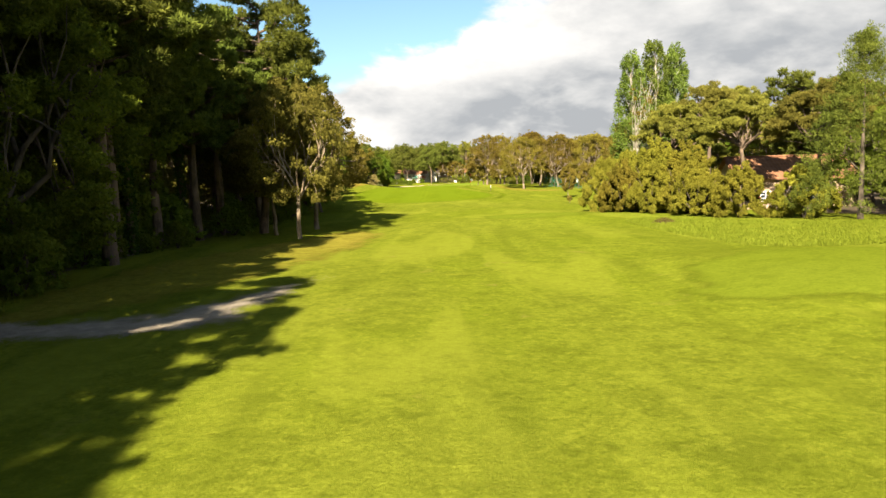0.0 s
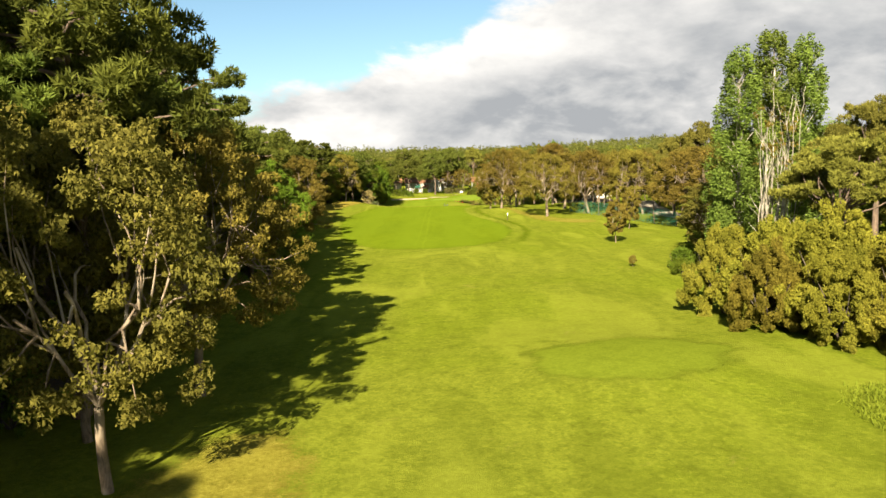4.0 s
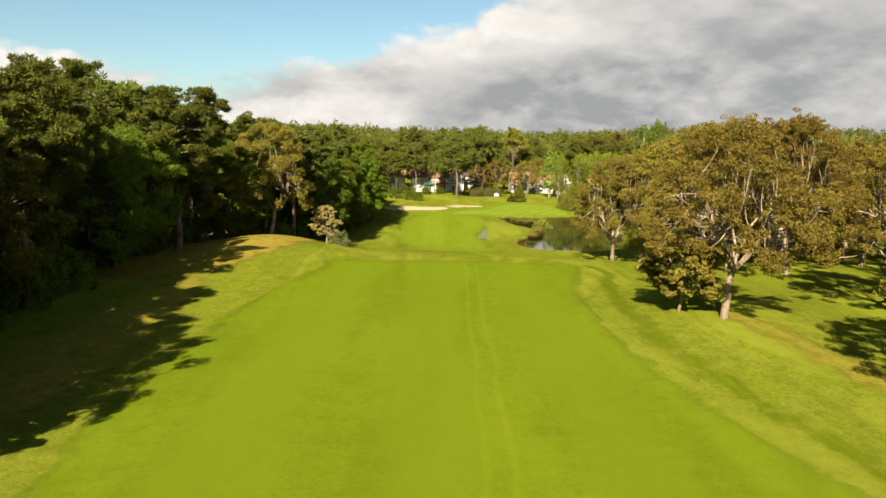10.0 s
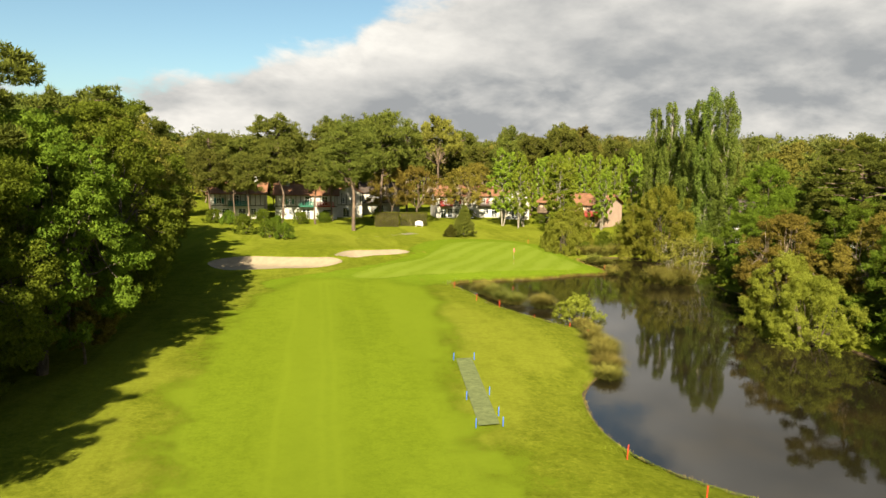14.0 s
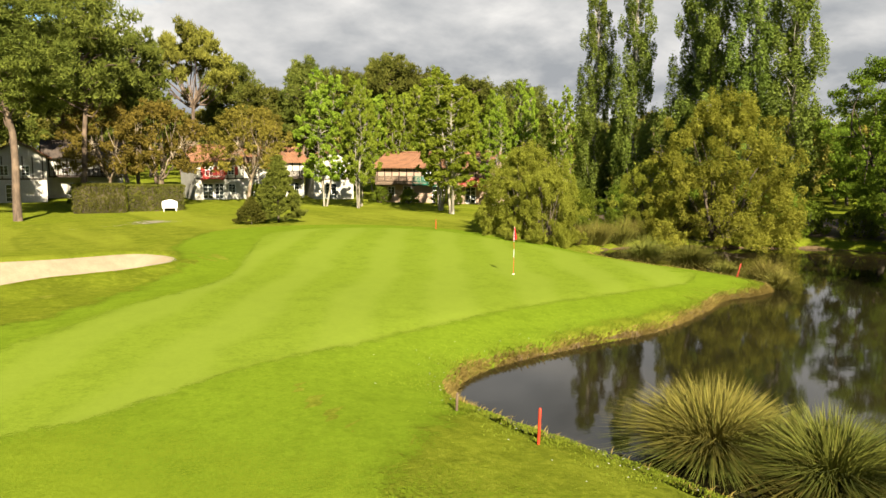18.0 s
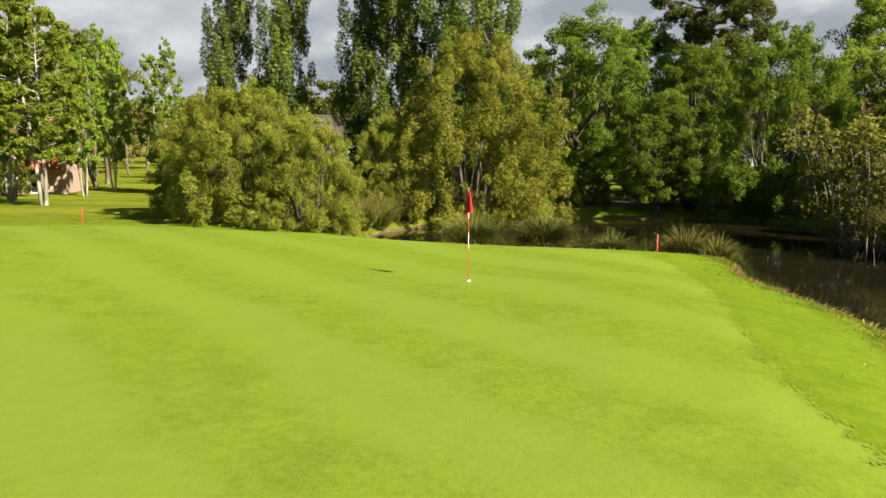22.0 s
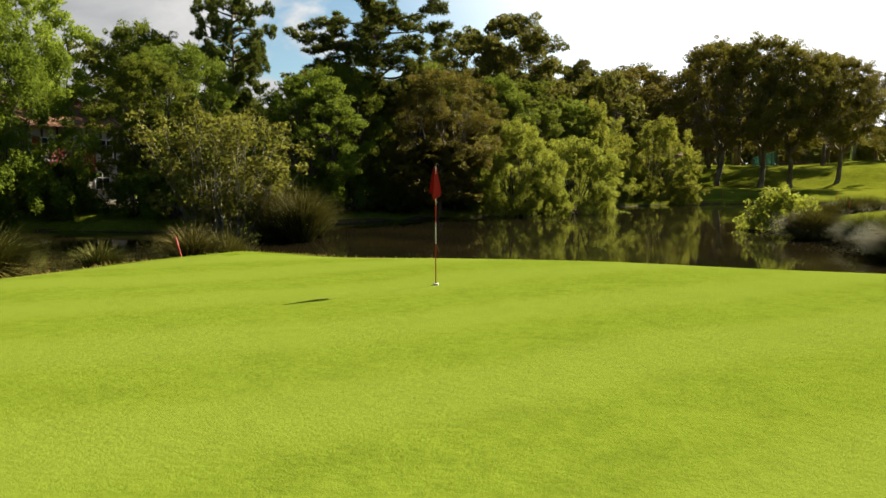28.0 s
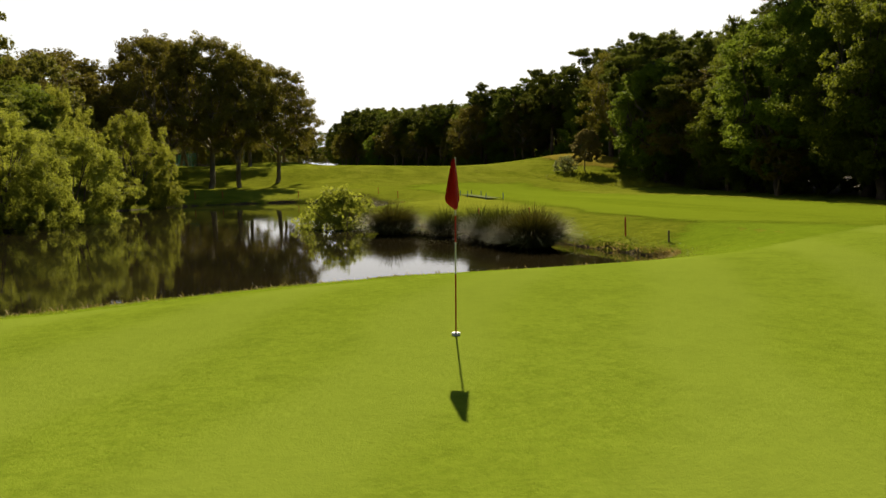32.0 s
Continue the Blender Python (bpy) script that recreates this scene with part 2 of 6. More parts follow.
M = {}
M["rough"] = turf("rough_grass", (0.146, 0.178, 0.015), (0.240, 0.260, 0.029), (0.168, 0.210, 0.014), dry=(0.27, 0.225, 0.062), bump=0.9, fine=0.55, streak=0.36)
M["fairway"] = turf("fairway_grass", (0.118, 0.172, 0.008), (0.163, 0.212, 0.013), (0.145, 0.192, 0.009), 1.0, stripe=(0.0, 4.5, (0.149, 0.203, 0.011)), fine=0.3, rim=1.8, streak=0.2, tracks=((-19.6, 0.02), (-18.4, 0.02)))
M["green"] = turf("green_grass", (0.160, 0.228, 0.019), (0.214, 0.276, 0.029), (0.180, 0.244, 0.021), 1.6,
                  stripe=(radians(150), 1.6, (0.219, 0.283, 0.035)), fine=0.28, bump=0.35, rim=0.5)
M["approach"] = turf("approach_grass", (0.146, 0.208, 0.013), (0.196, 0.252, 0.020), (0.172, 0.228, 0.015), 1.2, stripe=(0.0, 4.5, (0.178, 0.236, 0.017)), fine=0.3, rim=4.0, streak=0.2, tracks=((-24.6, 0.0), (-23.9, 0.0), (-26.8, 0.0)))
M["collar"] = turf("collar_grass", (0.138, 0.212, 0.013), (0.186, 0.252, 0.020), (0.158, 0.226, 0.014), 1.4, fine=0.32, rim=1.0)
M["tee"] = turf("tee_grass", (0.14, 0.18, 0.013), (0.188, 0.222, 0.022), (0.158, 0.195, 0.015), 1.4, fine=0.4, rim=1.6)
M["first_cut"] = turf("first_cut_grass", (0.118, 0.160, 0.008), (0.170, 0.208, 0.014), (0.142, 0.184, 0.009), 1.3, fine=0.5, rim=1.6, stripe=(0.0, 0.5, (0.105, 0.150, 0.007)))
M["dry_grass"] = turf("dry_grass", (0.228, 0.1976, 0.0266), (0.3192, 0.2736, 0.0456), (0.2052, 0.2052, 0.0228), 1.2, fine=0.6, rim=2.2, bump=0.8)
M["dry_mound"] = turf("dry_mound_grass", (0.25, 0.193, 0.03), (0.345, 0.272, 0.05), (0.225, 0.198, 0.026), 1.2, fine=0.6, rim=2.2, bump=0.8)
M["long_grass"] = foliage("long_grass_blades", (0.20, 0.25, 0.018), (0.32, 0.36, 0.035), 0.5)
M["sand"] = simple("bunker_sand", (0.34, 0.27, 0.175), 0.95, 0.16, 1.5, bump=0.5)
# earth darkened so that its colour carries the shade on the far bank
M["dirt"] = simple("shade_toned_earth", (0.10, 0.064, 0.030), 0.95, 0.35, 0.8, bump=0.6)
M["litter"] = simple("leaf_litter", (0.085, 0.058, 0.028), 0.95, 0.45, 1.3, bump=0.7, rim=2.0)
M["path"] = simple("worn_gravel", (0.30, 0.25, 0.19), 0.95, 0.45, 1.2, bump=0.8, rim=2.6)
M["gravel"] = simple("gravel_path", (0.42, 0.37, 0.29), 0.95, 0.25, 2.0, bump=0.6)
M["pine_bark"] = bark("pine_bark", (0.18, 0.125, 0.085))
M["oak_bark"] = bark("oak_bark", (0.30, 0.22, 0.14), (0.42, 0.34, 0.24))
M["pale_bark"] = bark("pale_bark", (0.40, 0.35, 0.26), (0.55, 0.50, 0.40))
M["dark_bark"] = bark("dark_bark", (0.13, 0.10, 0.07))
M["pine"] = foliage("pine_needles", (0.045, 0.068, 0.011), (0.235, 0.27, 0.042), 0.36)
M["stone_pine"] = foliage("stone_pine_needles", (0.09, 0.09, 0.013), (0.33, 0.30, 0.055), 0.3)
M["canopy"] = foliage("distant_canopy", (0.065, 0.085, 0.014), (0.21, 0.22, 0.05), 0.25)
M["oak"] = foliage("cork_oak_leaves", (0.105, 0.086, 0.014), (0.325, 0.245, 0.043), 0.34, warm=0.3)
M["olive"] = foliage("holm_oak_leaves", (0.075, 0.080, 0.013), (0.34, 0.30, 0.055), 0.4, warm=0.3)
M["broad"] = foliage("broad_leaves", (0.06, 0.10, 0.009), (0.27, 0.36, 0.035), 0.5, warm=0.4)
M["lush"] = foliage("fresh_leaves", (0.07, 0.13, 0.010), (0.29, 0.44, 0.04), 0.5, warm=0.4)
M["bright"] = foliage("spring_leaves", (0.18, 0.275, 0.02), (0.48, 0.60, 0.065), 0.55, warm=0.4)
M["poplar"] = foliage("poplar_leaves", (0.09, 0.135, 0.017), (0.27, 0.335, 0.06), 0.4)
M["willow"] = foliage("willow_leaves", (0.19, 0.21, 0.02), (0.58, 0.60, 0.085), 0.6, warm=0.5)
M["ivy"] = foliage("ivy_leaves", (0.034, 0.085, 0.0102), (0.102, 0.204, 0.02125), 0.35)
M["bamboo"] = foliage("bush_leaves", (0.12, 0.12, 0.012), (0.40, 0.35, 0.045), 0.4)
M["dry"] = foliage("dry_leaves", (0.20, 0.14, 0.045), (0.52, 0.40, 0.16), 0.4)
M["sunlit_pine"] = foliage("sunlit_pine_needles", (0.065, 0.085, 0.012), (0.20, 0.21, 0.035), 0.25)
M["straw"] = foliage("straw_blades", (0.24, 0.16, 0.045), (0.54, 0.38, 0.12), 0.4)
M["reed"] = foliage("reed_blades", (0.09, 0.085, 0.016), (0.32, 0.28, 0.06), 0.08)
M["weed"] = simple("water_weed", (0.05, 0.045, 0.02), 1.0, 0.4, 3.0, spec=0.0)
M["rush"] = foliage("rush_blades", (0.055, 0.070, 0.012), (0.22, 0.22, 0.04), 0.08)
M["juniper"] = foliage("juniper_needles", (0.068, 0.0765, 0.0102), (0.1955, 0.1955, 0.02975), 0.2)
M["white_wall"] = simple("white_render", (0.62, 0.59, 0.52), 0.9, 0.16, 0.7)
M["pink_wall"] = simple("pink_render", (0.50, 0.35, 0.26), 0.9, 0.16, 0.7)
M["tile"] = simple("clay_tile", (0.27, 0.125, 0.065), 0.85, 0.4, 1.2)
M["dark_tile"] = simple("old_dark_tile", (0.10, 0.075, 0.06), 0.85, 0.3, 1.2)
M["red_wood"] = simple("red_painted_wood", (0.42, 0.035, 0.03), 0.6, 0.15)
M["green_wood"] = simple("green_painted_wood", (0.02, 0.16, 0.10), 0.6, 0.15)
M["teal_wood"] = simple("teal_painted_wood", (0.02, 0.17, 0.17), 0.6, 0.15)
M["dark_wood"] = simple("dark_stained_wood", (0.055, 0.035, 0.025), 0.7, 0.25)
M["white_paint"] = simple("white_paint", (0.7, 0.7, 0.68), 0.5, 0.05, tone=0.8)
M["red_paint"] = simple("red_paint", (0.65, 0.05, 0.02), 0.45, 0.08)
M["blue_paint"] = simple("blue_paint", (0.03, 0.12, 0.45), 0.45, 0.08)
M["daisy"] = simple("white_petals", (0.75, 0.75, 0.70), 0.8, 0.1)
M["net"] = simple("grey_green_mesh", (0.17, 0.20, 0.085), 1.0, 0.25, spec=0.0)
M["flag_red"] = simple("red_flag_cloth", (0.75, 0.02, 0.02), 0.7, 0.05)
M["stake_wood"] = simple("weathered_wood", (0.16, 0.11, 0.07), 0.85, 0.3, 8.0)


def glass():
    m, k = material("window_glass")
    finish(k, (0.02, 0.025, 0.03), 0.05, spec=0.6)
    return m


M["glass"] = glass()


def water():
    m, k = material("pond_water")
    pos = k.n("NewGeometry").outputs["Position"]
    w = k.math("ADD", k.noise(2.2, 3.0, 0.6, pos), k.math("MULTIPLY", k.noise(9.0, 2.0, 0.5, pos), 0.25))
    nrm = k.n("Bump", {"Height": w, "Strength": 0.03, "Distance": 0.05}).outputs[0]
    c = k.mix(k.ramp(k.noise(0.2, 3.0, 0.5, pos), 0.4, 0.7), (0.007, 0.006, 0.003), (0.013, 0.010, 0.004))
    s = k.n("BsdfPrincipled", {"Base Color": c, "Roughness": 0.03, "IOR": 1.33, "Specular IOR Level": 0.85, "Normal": nrm}).outputs[0]
    k.n("OutputMaterial", {0: s})
    return m


M["water"] = water()
# pale leaves: the whitish glow of light from behind is in their colour
M["blossom"] = foliage("pale_backlit_leaves", (0.11, 0.13, 0.03), (0.45, 0.48, 0.20), 0.5)


# ---- the lie of the land ----
def curve(knots, v):
    """A smooth line through (place, value) knots."""
    p, q = np.array([a for a, _ in knots], float), np.array([b for _, b in knots], float)
    s = np.gradient(q, p)
    v = np.clip(v, p[0], p[-1])
    i = np.clip(np.searchsorted(p, v) - 1, 0, len(p) - 2)
    h = p[i + 1] - p[i]
    t = (v - p[i]) / h
    return ((2 * t**3 - 3 * t**2 + 1) * q[i] + (t**3 - 2 * t**2 + t) * h * s[i] + (3 * t**2 - 2 * t**3) * q[i + 1] + (t**3 - t**2) * h * s[i + 1])


def smooth(lo, hi, v):
    t = np.clip((v - lo) / (hi - lo), 0, 1)
    return t * t * (3 - 2 * t)


def ring(points, n=6):
    """A closed, rounded outline through a few corners."""
    p = np.array(points, float)
    a, b, c, d = np.roll(p, 1, 0), p, np.roll(p, -1, 0), np.roll(p, -2, 0)
    out = []
    for t in np.arange(n) / n:
        out.append(0.5 * (2 * b + (c - a) * t + (2 * a - 5 * b + 4 * c - d) * t**2 + (3 * b - a - 3 * c + d) * t**3))
    return np.stack(out, 1).reshape(-1, 2)


def outside(outline, x, y):
    """Signed distance to an outline, negative within."""
    x, y = np.asarray(x, float), np.asarray(y, float)
    best, odd = np.full(x.shape, 1e9), np.zeros(x.shape, bool)
    for (ax, ay), (bx, by) in zip(outline, np.roll(outline, -1, 0)):
        dx, dy = bx - ax, by - ay
        t = np.clip(((x - ax) * dx + (y - ay) * dy) / (dx * dx + dy * dy + 1e-12), 0, 1)
        best = np.minimum(best, (x - ax - t * dx) ** 2 + (y - ay - t * dy) ** 2)
        odd ^= ((ay > y) != (by > y)) & (x < dx * (y - ay) / (dy + 1e-12) + ax)
    return np.where(odd, -1, 1) * np.sqrt(best)


WATER = -0.8
POND = ring([(-10.2, -11.5), (-8.4, -9.9), (-4.8, -9.2), (-0.4, -8.8), (3.9, -7.3), (6.6, -6.1), (9.5, -5.9), (11.1, -4.9), (11.6, -1.5), (11.2, 3), (12, 8), (16, 10.5), (21, 9.5), (26, 6),
             (30, 3), (31, -4), (29, -9), (24, -11), (20.5, -15), (20.5, -22), (17.5, -29), (15, -36), (15, -45), (12.5, -54), (7, -62), (-1, -66),
             (-7, -65), (-10.5, -59), (-9.5, -51), (-5, -44), (-3.2, -37), (-5.5, -31), (-8, -25), (-8.9, -20), (-9.4, -16.8), (-10.1, -13.6)])
SAND_A = ring([(-39, 1.5), (-36, 6.5), (-30, 5.0), (-25.5, 3.6), (-22.4, 0), (-25, -4.5), (-30, -4.6), (-36, -5)])
SAND_B = ring([(-23.5, 4.6), (-21.5, 9.6), (-17.6, 11.2), (-14, 12.6), (-12.6, 9.6), (-15.6, 6.6), (-18.5, 5.2), (-21.4, 2.6)])
GREEN = ring([(-22, -9.5), (-19, -12), (-14, -9.6), (-6, -6.7), (3, -5.3), (8.6, -3.0), (9.2, 4), (8, 12), (7.5, 20), (3, 24), (-4, 22), (-8, 14), (-12, 4), (-17, -2)])


def land(x, y):
    """Height of the ground, without bunkers and pond."""
    x, y = np.asarray(x, float), np.asarray(y, float)
    z = curve([(-3000, 30), (-700, 9), (-380, 6.6), (-330, 6.0), (-300, 5.6), (-270, 5.0), (-240, 4.3), (-205, 3.7), (-150, 3.5), (-115, 3.4), (-96, 3.0), (-82, 1.1),
               (-70, 0.2), (-40, 0), (0, 0.05), (40, 0.0), (80, 0.3), (200, 3.0), (600, 14), (3000, 60)], y)
    z = z + 0.9 * np.exp(-(((x + 3) / 9) ** 2 + ((y + 133) / 14) ** 2))
    z = z + 2.1 * np.exp(-(((x + 47) / 9) ** 2 + ((y + 92) / 17) ** 2))
    z = z + 0.8 * np.exp(-(((x + 10.5) / 10) ** 2 + ((y + 278) / 8) ** 2)) + 0.75 * np.exp(-(((x + 3.5) / 8) ** 4 + ((y + 322.5) / 9) ** 4))
    z = z + 0.3 * np.exp(-(((x + 20) / 10) ** 2 + ((y + 2) / 8) ** 2)) + 0.45 * np.exp(-(((x + 25) / 10) ** 2 + ((y - 12) / 7) ** 2))
    z = z + 0.35 * np.exp(-(((x + 2) / 9) ** 2 + ((y - 18) / 10) ** 2)) - 0.10 * np.exp(-(((x - 7) / 4) ** 2 + ((y + 2) / 5) ** 2))
    z = z - 0.085 * np.exp(-(((x - 1) / 9) ** 2 + (y / 9) ** 2))
    z = z - 1.2 * np.exp(-(((x - 5) / 12) ** 2 + ((y + 87) / 9) ** 2))
    z = z + smooth(-45, -120, x) * 2.5 + smooth(60, 400, x) * 12
    z = z + 0.10 * np.sin(x * 0.21 + 1) * np.sin(y * 0.13) * smooth(25, 60, np.hypot(x, y))
    return z


def ground_height(x, y):
    z = land(x, y)
    d = outside(POND, x, y)
    bank = np.interp(d, [0.3, 2.2, 3.6, 5.0], [1.0, 0.42, 0.10, 0.0])
    z = z * (1 - bank) + bank * np.minimum(z, -0.52)
    z = np.where(d < 0.3, np.minimum(z, np.interp(d, [-4, -0.6, 0.0, 0.3], [-2.4, -1.5, -0.88, -0.50])), z)
    for s in (SAND_A, SAND_B):
        e = outside(s, x, y)
        z = z + 0.28 * np.exp(-((e - 0.8) / 1.0) ** 2) - 0.75 * smooth(0.15, -2.0, e)
    return z


def on_ground(x, y):
    return float(ground_height(np.array([x]), np.array([y]))[0])


def mesh_from(name, verts, faces, mats=(), flat=False):
    """A mesh from arrays; faces all of one length."""
    me = bpy.data.meshes.new(name)
    verts, faces = np.asarray(verts, np.float32).reshape(-1, 3), np.asarray(faces, np.int32)
    n, k = faces.shape
    me.vertices.add(len(verts)), me.loops.add(n * k), me.polygons.add(n)
    me.vertices.foreach_set("co", verts.ravel())
    me.loops.foreach_set("vertex_index", faces.ravel())
    me.polygons.foreach_set("loop_start", np.arange(0, n * k, k, dtype=np.int32))
    me.polygons.foreach_set("loop_total", np.full(n, k, np.int32))
    me.polygons.foreach_set("use_smooth", np.full(n, not flat))
    for m in mats:
        me.materials.append(m)
    me.update(calc_edges=True)
    return me


def grid_faces(rows, cols):
    i = (np.arange(rows - 1)[:, None] * cols + np.arange(cols - 1)).ravel()
    return np.stack([i, i + 1, i + cols + 1, i + cols], 1)


def steps(*runs):
    """Places along an axis: (start, end, step) one after the other."""
    return np.unique(np.concatenate([np.arange(a, b, s) for a, b, s in runs] + [[runs[-1][1]]]).round(3))


def far_steps(start, end, n):
    return start + np.sign(end - start) * np.geomspace(1, abs(end - start) + 1, n)[1:] - np.sign(end - start)


GX = np.concatenate([far_steps(-90, -3200, 26)[::-1], steps((-90, -46, 2.2), (-46, 34, 0.8), (34, 90, 2.2)), far_steps(90, 3200, 26)])
GY = np.concatenate([far_steps(-380, -3200, 24)[::-1], steps((-380, -80, 2.0), (-80, 26, 0.8), (26, 110, 2.2)), far_steps(110, 3200, 26)])


FAIRWAY_LEFT = [(-211.2, -23.5), (-209.8, -28), (-206, -32.5), (-200, -35.6), (-190, -38.6), (-176, -40.5), (-150, -43), (-125, -42), (-111, -38.5), (-104, -35.5), (-101.2, -25)]
FAIRWAY_RIGHT = [(-211.2, -21.5), (-209.6, -16), (-205.5, -11.4), (-195, -7.8), (-187, -6.2), (-178, -5.6), (-164, -7), (-150, -10.2), (-131, -11.8), (-118, -10.8), (-109, -8.8), (-104, -10), (-101.2, -20)]
APPROACH_LEFT = [(-81.5, -25), (-79.6, -29.5), (-70, -32.6), (-50, -36), (-30, -35), (-15, -32), (-9, -28)]
APPROACH_RIGHT = [(-81.5, -22), (-80.2, -17), (-74, -13.4), (-65, -13.8), (-55, -15.5), (-40, -13.4), (-25, -12.2), (-14, -13), (-9, -20)]
TEE_LEFT = [(-283.4, -11.5), (-282.6, -14.5), (-278.3, -17.4), (-274.5, -15.4), (-272.4, -10)]
TEE_RIGHT = [(-283.4, -10.5), (-282.6, -8.4), (-279.7, -4.9), (-275, -4.4), (-272.4, -9)]
BACK_TEE_LEFT = [(-331.5, -5), (-329.5, -10.2), (-323.5, -12), (-318, -8.6), (-314.5, -3)]
BACK_TEE_RIGHT = [(-331.5, -4), (-329.5, -1), (-323.5, 3), (-318, 4), (-314.5, -1)]


def strip_outline(left, right):
    ys = np.linspace(left[0][0], left[-1][0], 60)
    return np.concatenate([np.stack([curve(left, ys), ys], 1), np.stack([curve(right, ys), ys], 1)[::-1]])


def build_ground():
    x, y = np.meshgrid(GX, GY)
    z = ground_height(x, y)
    for s in (SAND_A, SAND_B):
        z = z - 0.12 * smooth(0.0, -0.6, outside(s, x, y))
    z = z - 0.05 * smooth(-1.5, -3.0, outside(GREEN, x, y))
    for l, r in ((FAIRWAY_LEFT, FAIRWAY_RIGHT), (APPROACH_LEFT, APPROACH_RIGHT), (TEE_LEFT, TEE_RIGHT), (BACK_TEE_LEFT, BACK_TEE_RIGHT)):
        z = z - 0.05 * smooth(-1.5, -4.0, outside(strip_outline(l, r), x, y))
    ob = new("ground", mesh_from("ground", np.stack([x, y, z], -1), grid_faces(len(GY), len(GX)), [M["rough"]]))
    return tagged(ob, "uneven rough golf course grass with dry worn spots", "ground", kind="structure")


def add_rim(ob, x, y, outline):
    """Metres to the sheet's edge, for its ragged border."""
    a = ob.data.attributes.new("rim", "FLOAT", "POINT")
    a.data.foreach_set("value", (-outside(outline, x, y)).astype(np.float32).ravel())


def strip(name, left, right, mat, label, category, lift=0.014, rows=120, cols=32):
    ys = np.linspace(left[0][0], left[-1][0], rows)
    l, r = curve(left, ys), curve(right, ys)
    x = l[:, None] + (r - l)[:, None] * np.linspace(0, 1, cols)
    y = np.repeat(ys[:, None], cols, 1)
    z = ground_height(x, y) + lift
    ob = new(name, mesh_from(name, np.stack([x, y, z], -1), grid_faces(rows, cols), [mat]))
    add_rim(ob, x, y, np.concatenate([np.stack([l, ys], 1), np.stack([r, ys], 1)[::-1]]))
    return tagged(ob, label, category, kind="structure")


def dish(name, outline, mat, label, category, lift=0.03, rings=14, kind="structure", centre=None):
    """A sheet on the ground within a rounded outline."""
    c = np.array(centre) if centre is not None else outline.mean(0)
    f = np.linspace(0.0, 1, rings)[:, None, None]
    p = c + (outline - c)[None] * f
    p = np.concatenate([p, p[:, :1]], 1)
    z = ground_height(p[..., 0], p[..., 1]) + lift
    ob = new(name, mesh_from(name, np.concatenate([p, z[..., None]], -1), grid_faces(rings, p.shape[1])[:, ::-1], [mat]))
    add_rim(ob, p[..., 0], p[..., 1], outline)
    return tagged(ob, label, category, kind=kind)


def build_water():
    grown = POND + 0
    bm = bmesh.new()
    bm.faces.new([bm.verts.new((a, b, WATER)) for a, b in grown])
    bmesh.ops.triangulate(bm, faces=bm.faces[:])
    me = bpy.data.meshes.new("pond_water")
    bm.normal_update()
    bm.to_mesh(me)
    bm.free()
    me.materials.append(M["water"])
    if me.polygons[0].normal.z < 0:
        me.flip_normals()
    return tagged(new("pond_water", me), "still dark brown pond water reflecting trees and sky", "pond", kind="structure")


build_ground()
build_water()
strip("fairway", FAIRWAY_LEFT, FAIRWAY_RIGHT, M["fairway"], "smooth bright green mown fairway", "fairway")
strip("fairway", APPROACH_LEFT, APPROACH_RIGHT, M["approach"], "smooth mown fairway leading up to the green", "fairway")
strip("tee_box", BACK_TEE_LEFT, BACK_TEE_RIGHT, M["tee"], "raised flat mown tee beside the rough", "tee", rows=30)
strip("tee_box", TEE_LEFT, TEE_RIGHT, M["tee"], "raised oval mown tee of bright grass", "tee", rows=30)
APRON = ring([(-32, -12.5), (-26, -22), (-18, -21), (-12.6, -15.4), (-8.6, -11.2), (-5.2, -9.4), (4, -7.6), (9.2, -6.1), (11.1, -4.6), (11.5, -1.6), (11.1, 3), (10.4, 12), (9.5, 22), (4, 29), (-6, 28), (-12, 17), (-14, 6), (-21, -4)])
dish("apron", APRON, M["collar"], "short mown apron of grass round the putting green", "grass", 0.012, 44, centre=(-3, 3))
dish("putting_green", GREEN, M["green"], "striped pale green putting surface beside the pond", "putting green", 0.02, 40, centre=(-3, 3))
dish("bunker", SAND_A, M["sand"], "large pale sand bunker beside the fairway", "bunker", 0.0)
dish("bunker", SAND_B, M["sand"], "kidney-shaped pale sand bunker beside the green", "bunker", 0.0)


# ---- trees ----
rnd = random.Random(3)


def unit(n, rng):
    v = rng.normal(size=(n, 3))
    return v / np.linalg.norm(v, axis=1, keepdims=True)


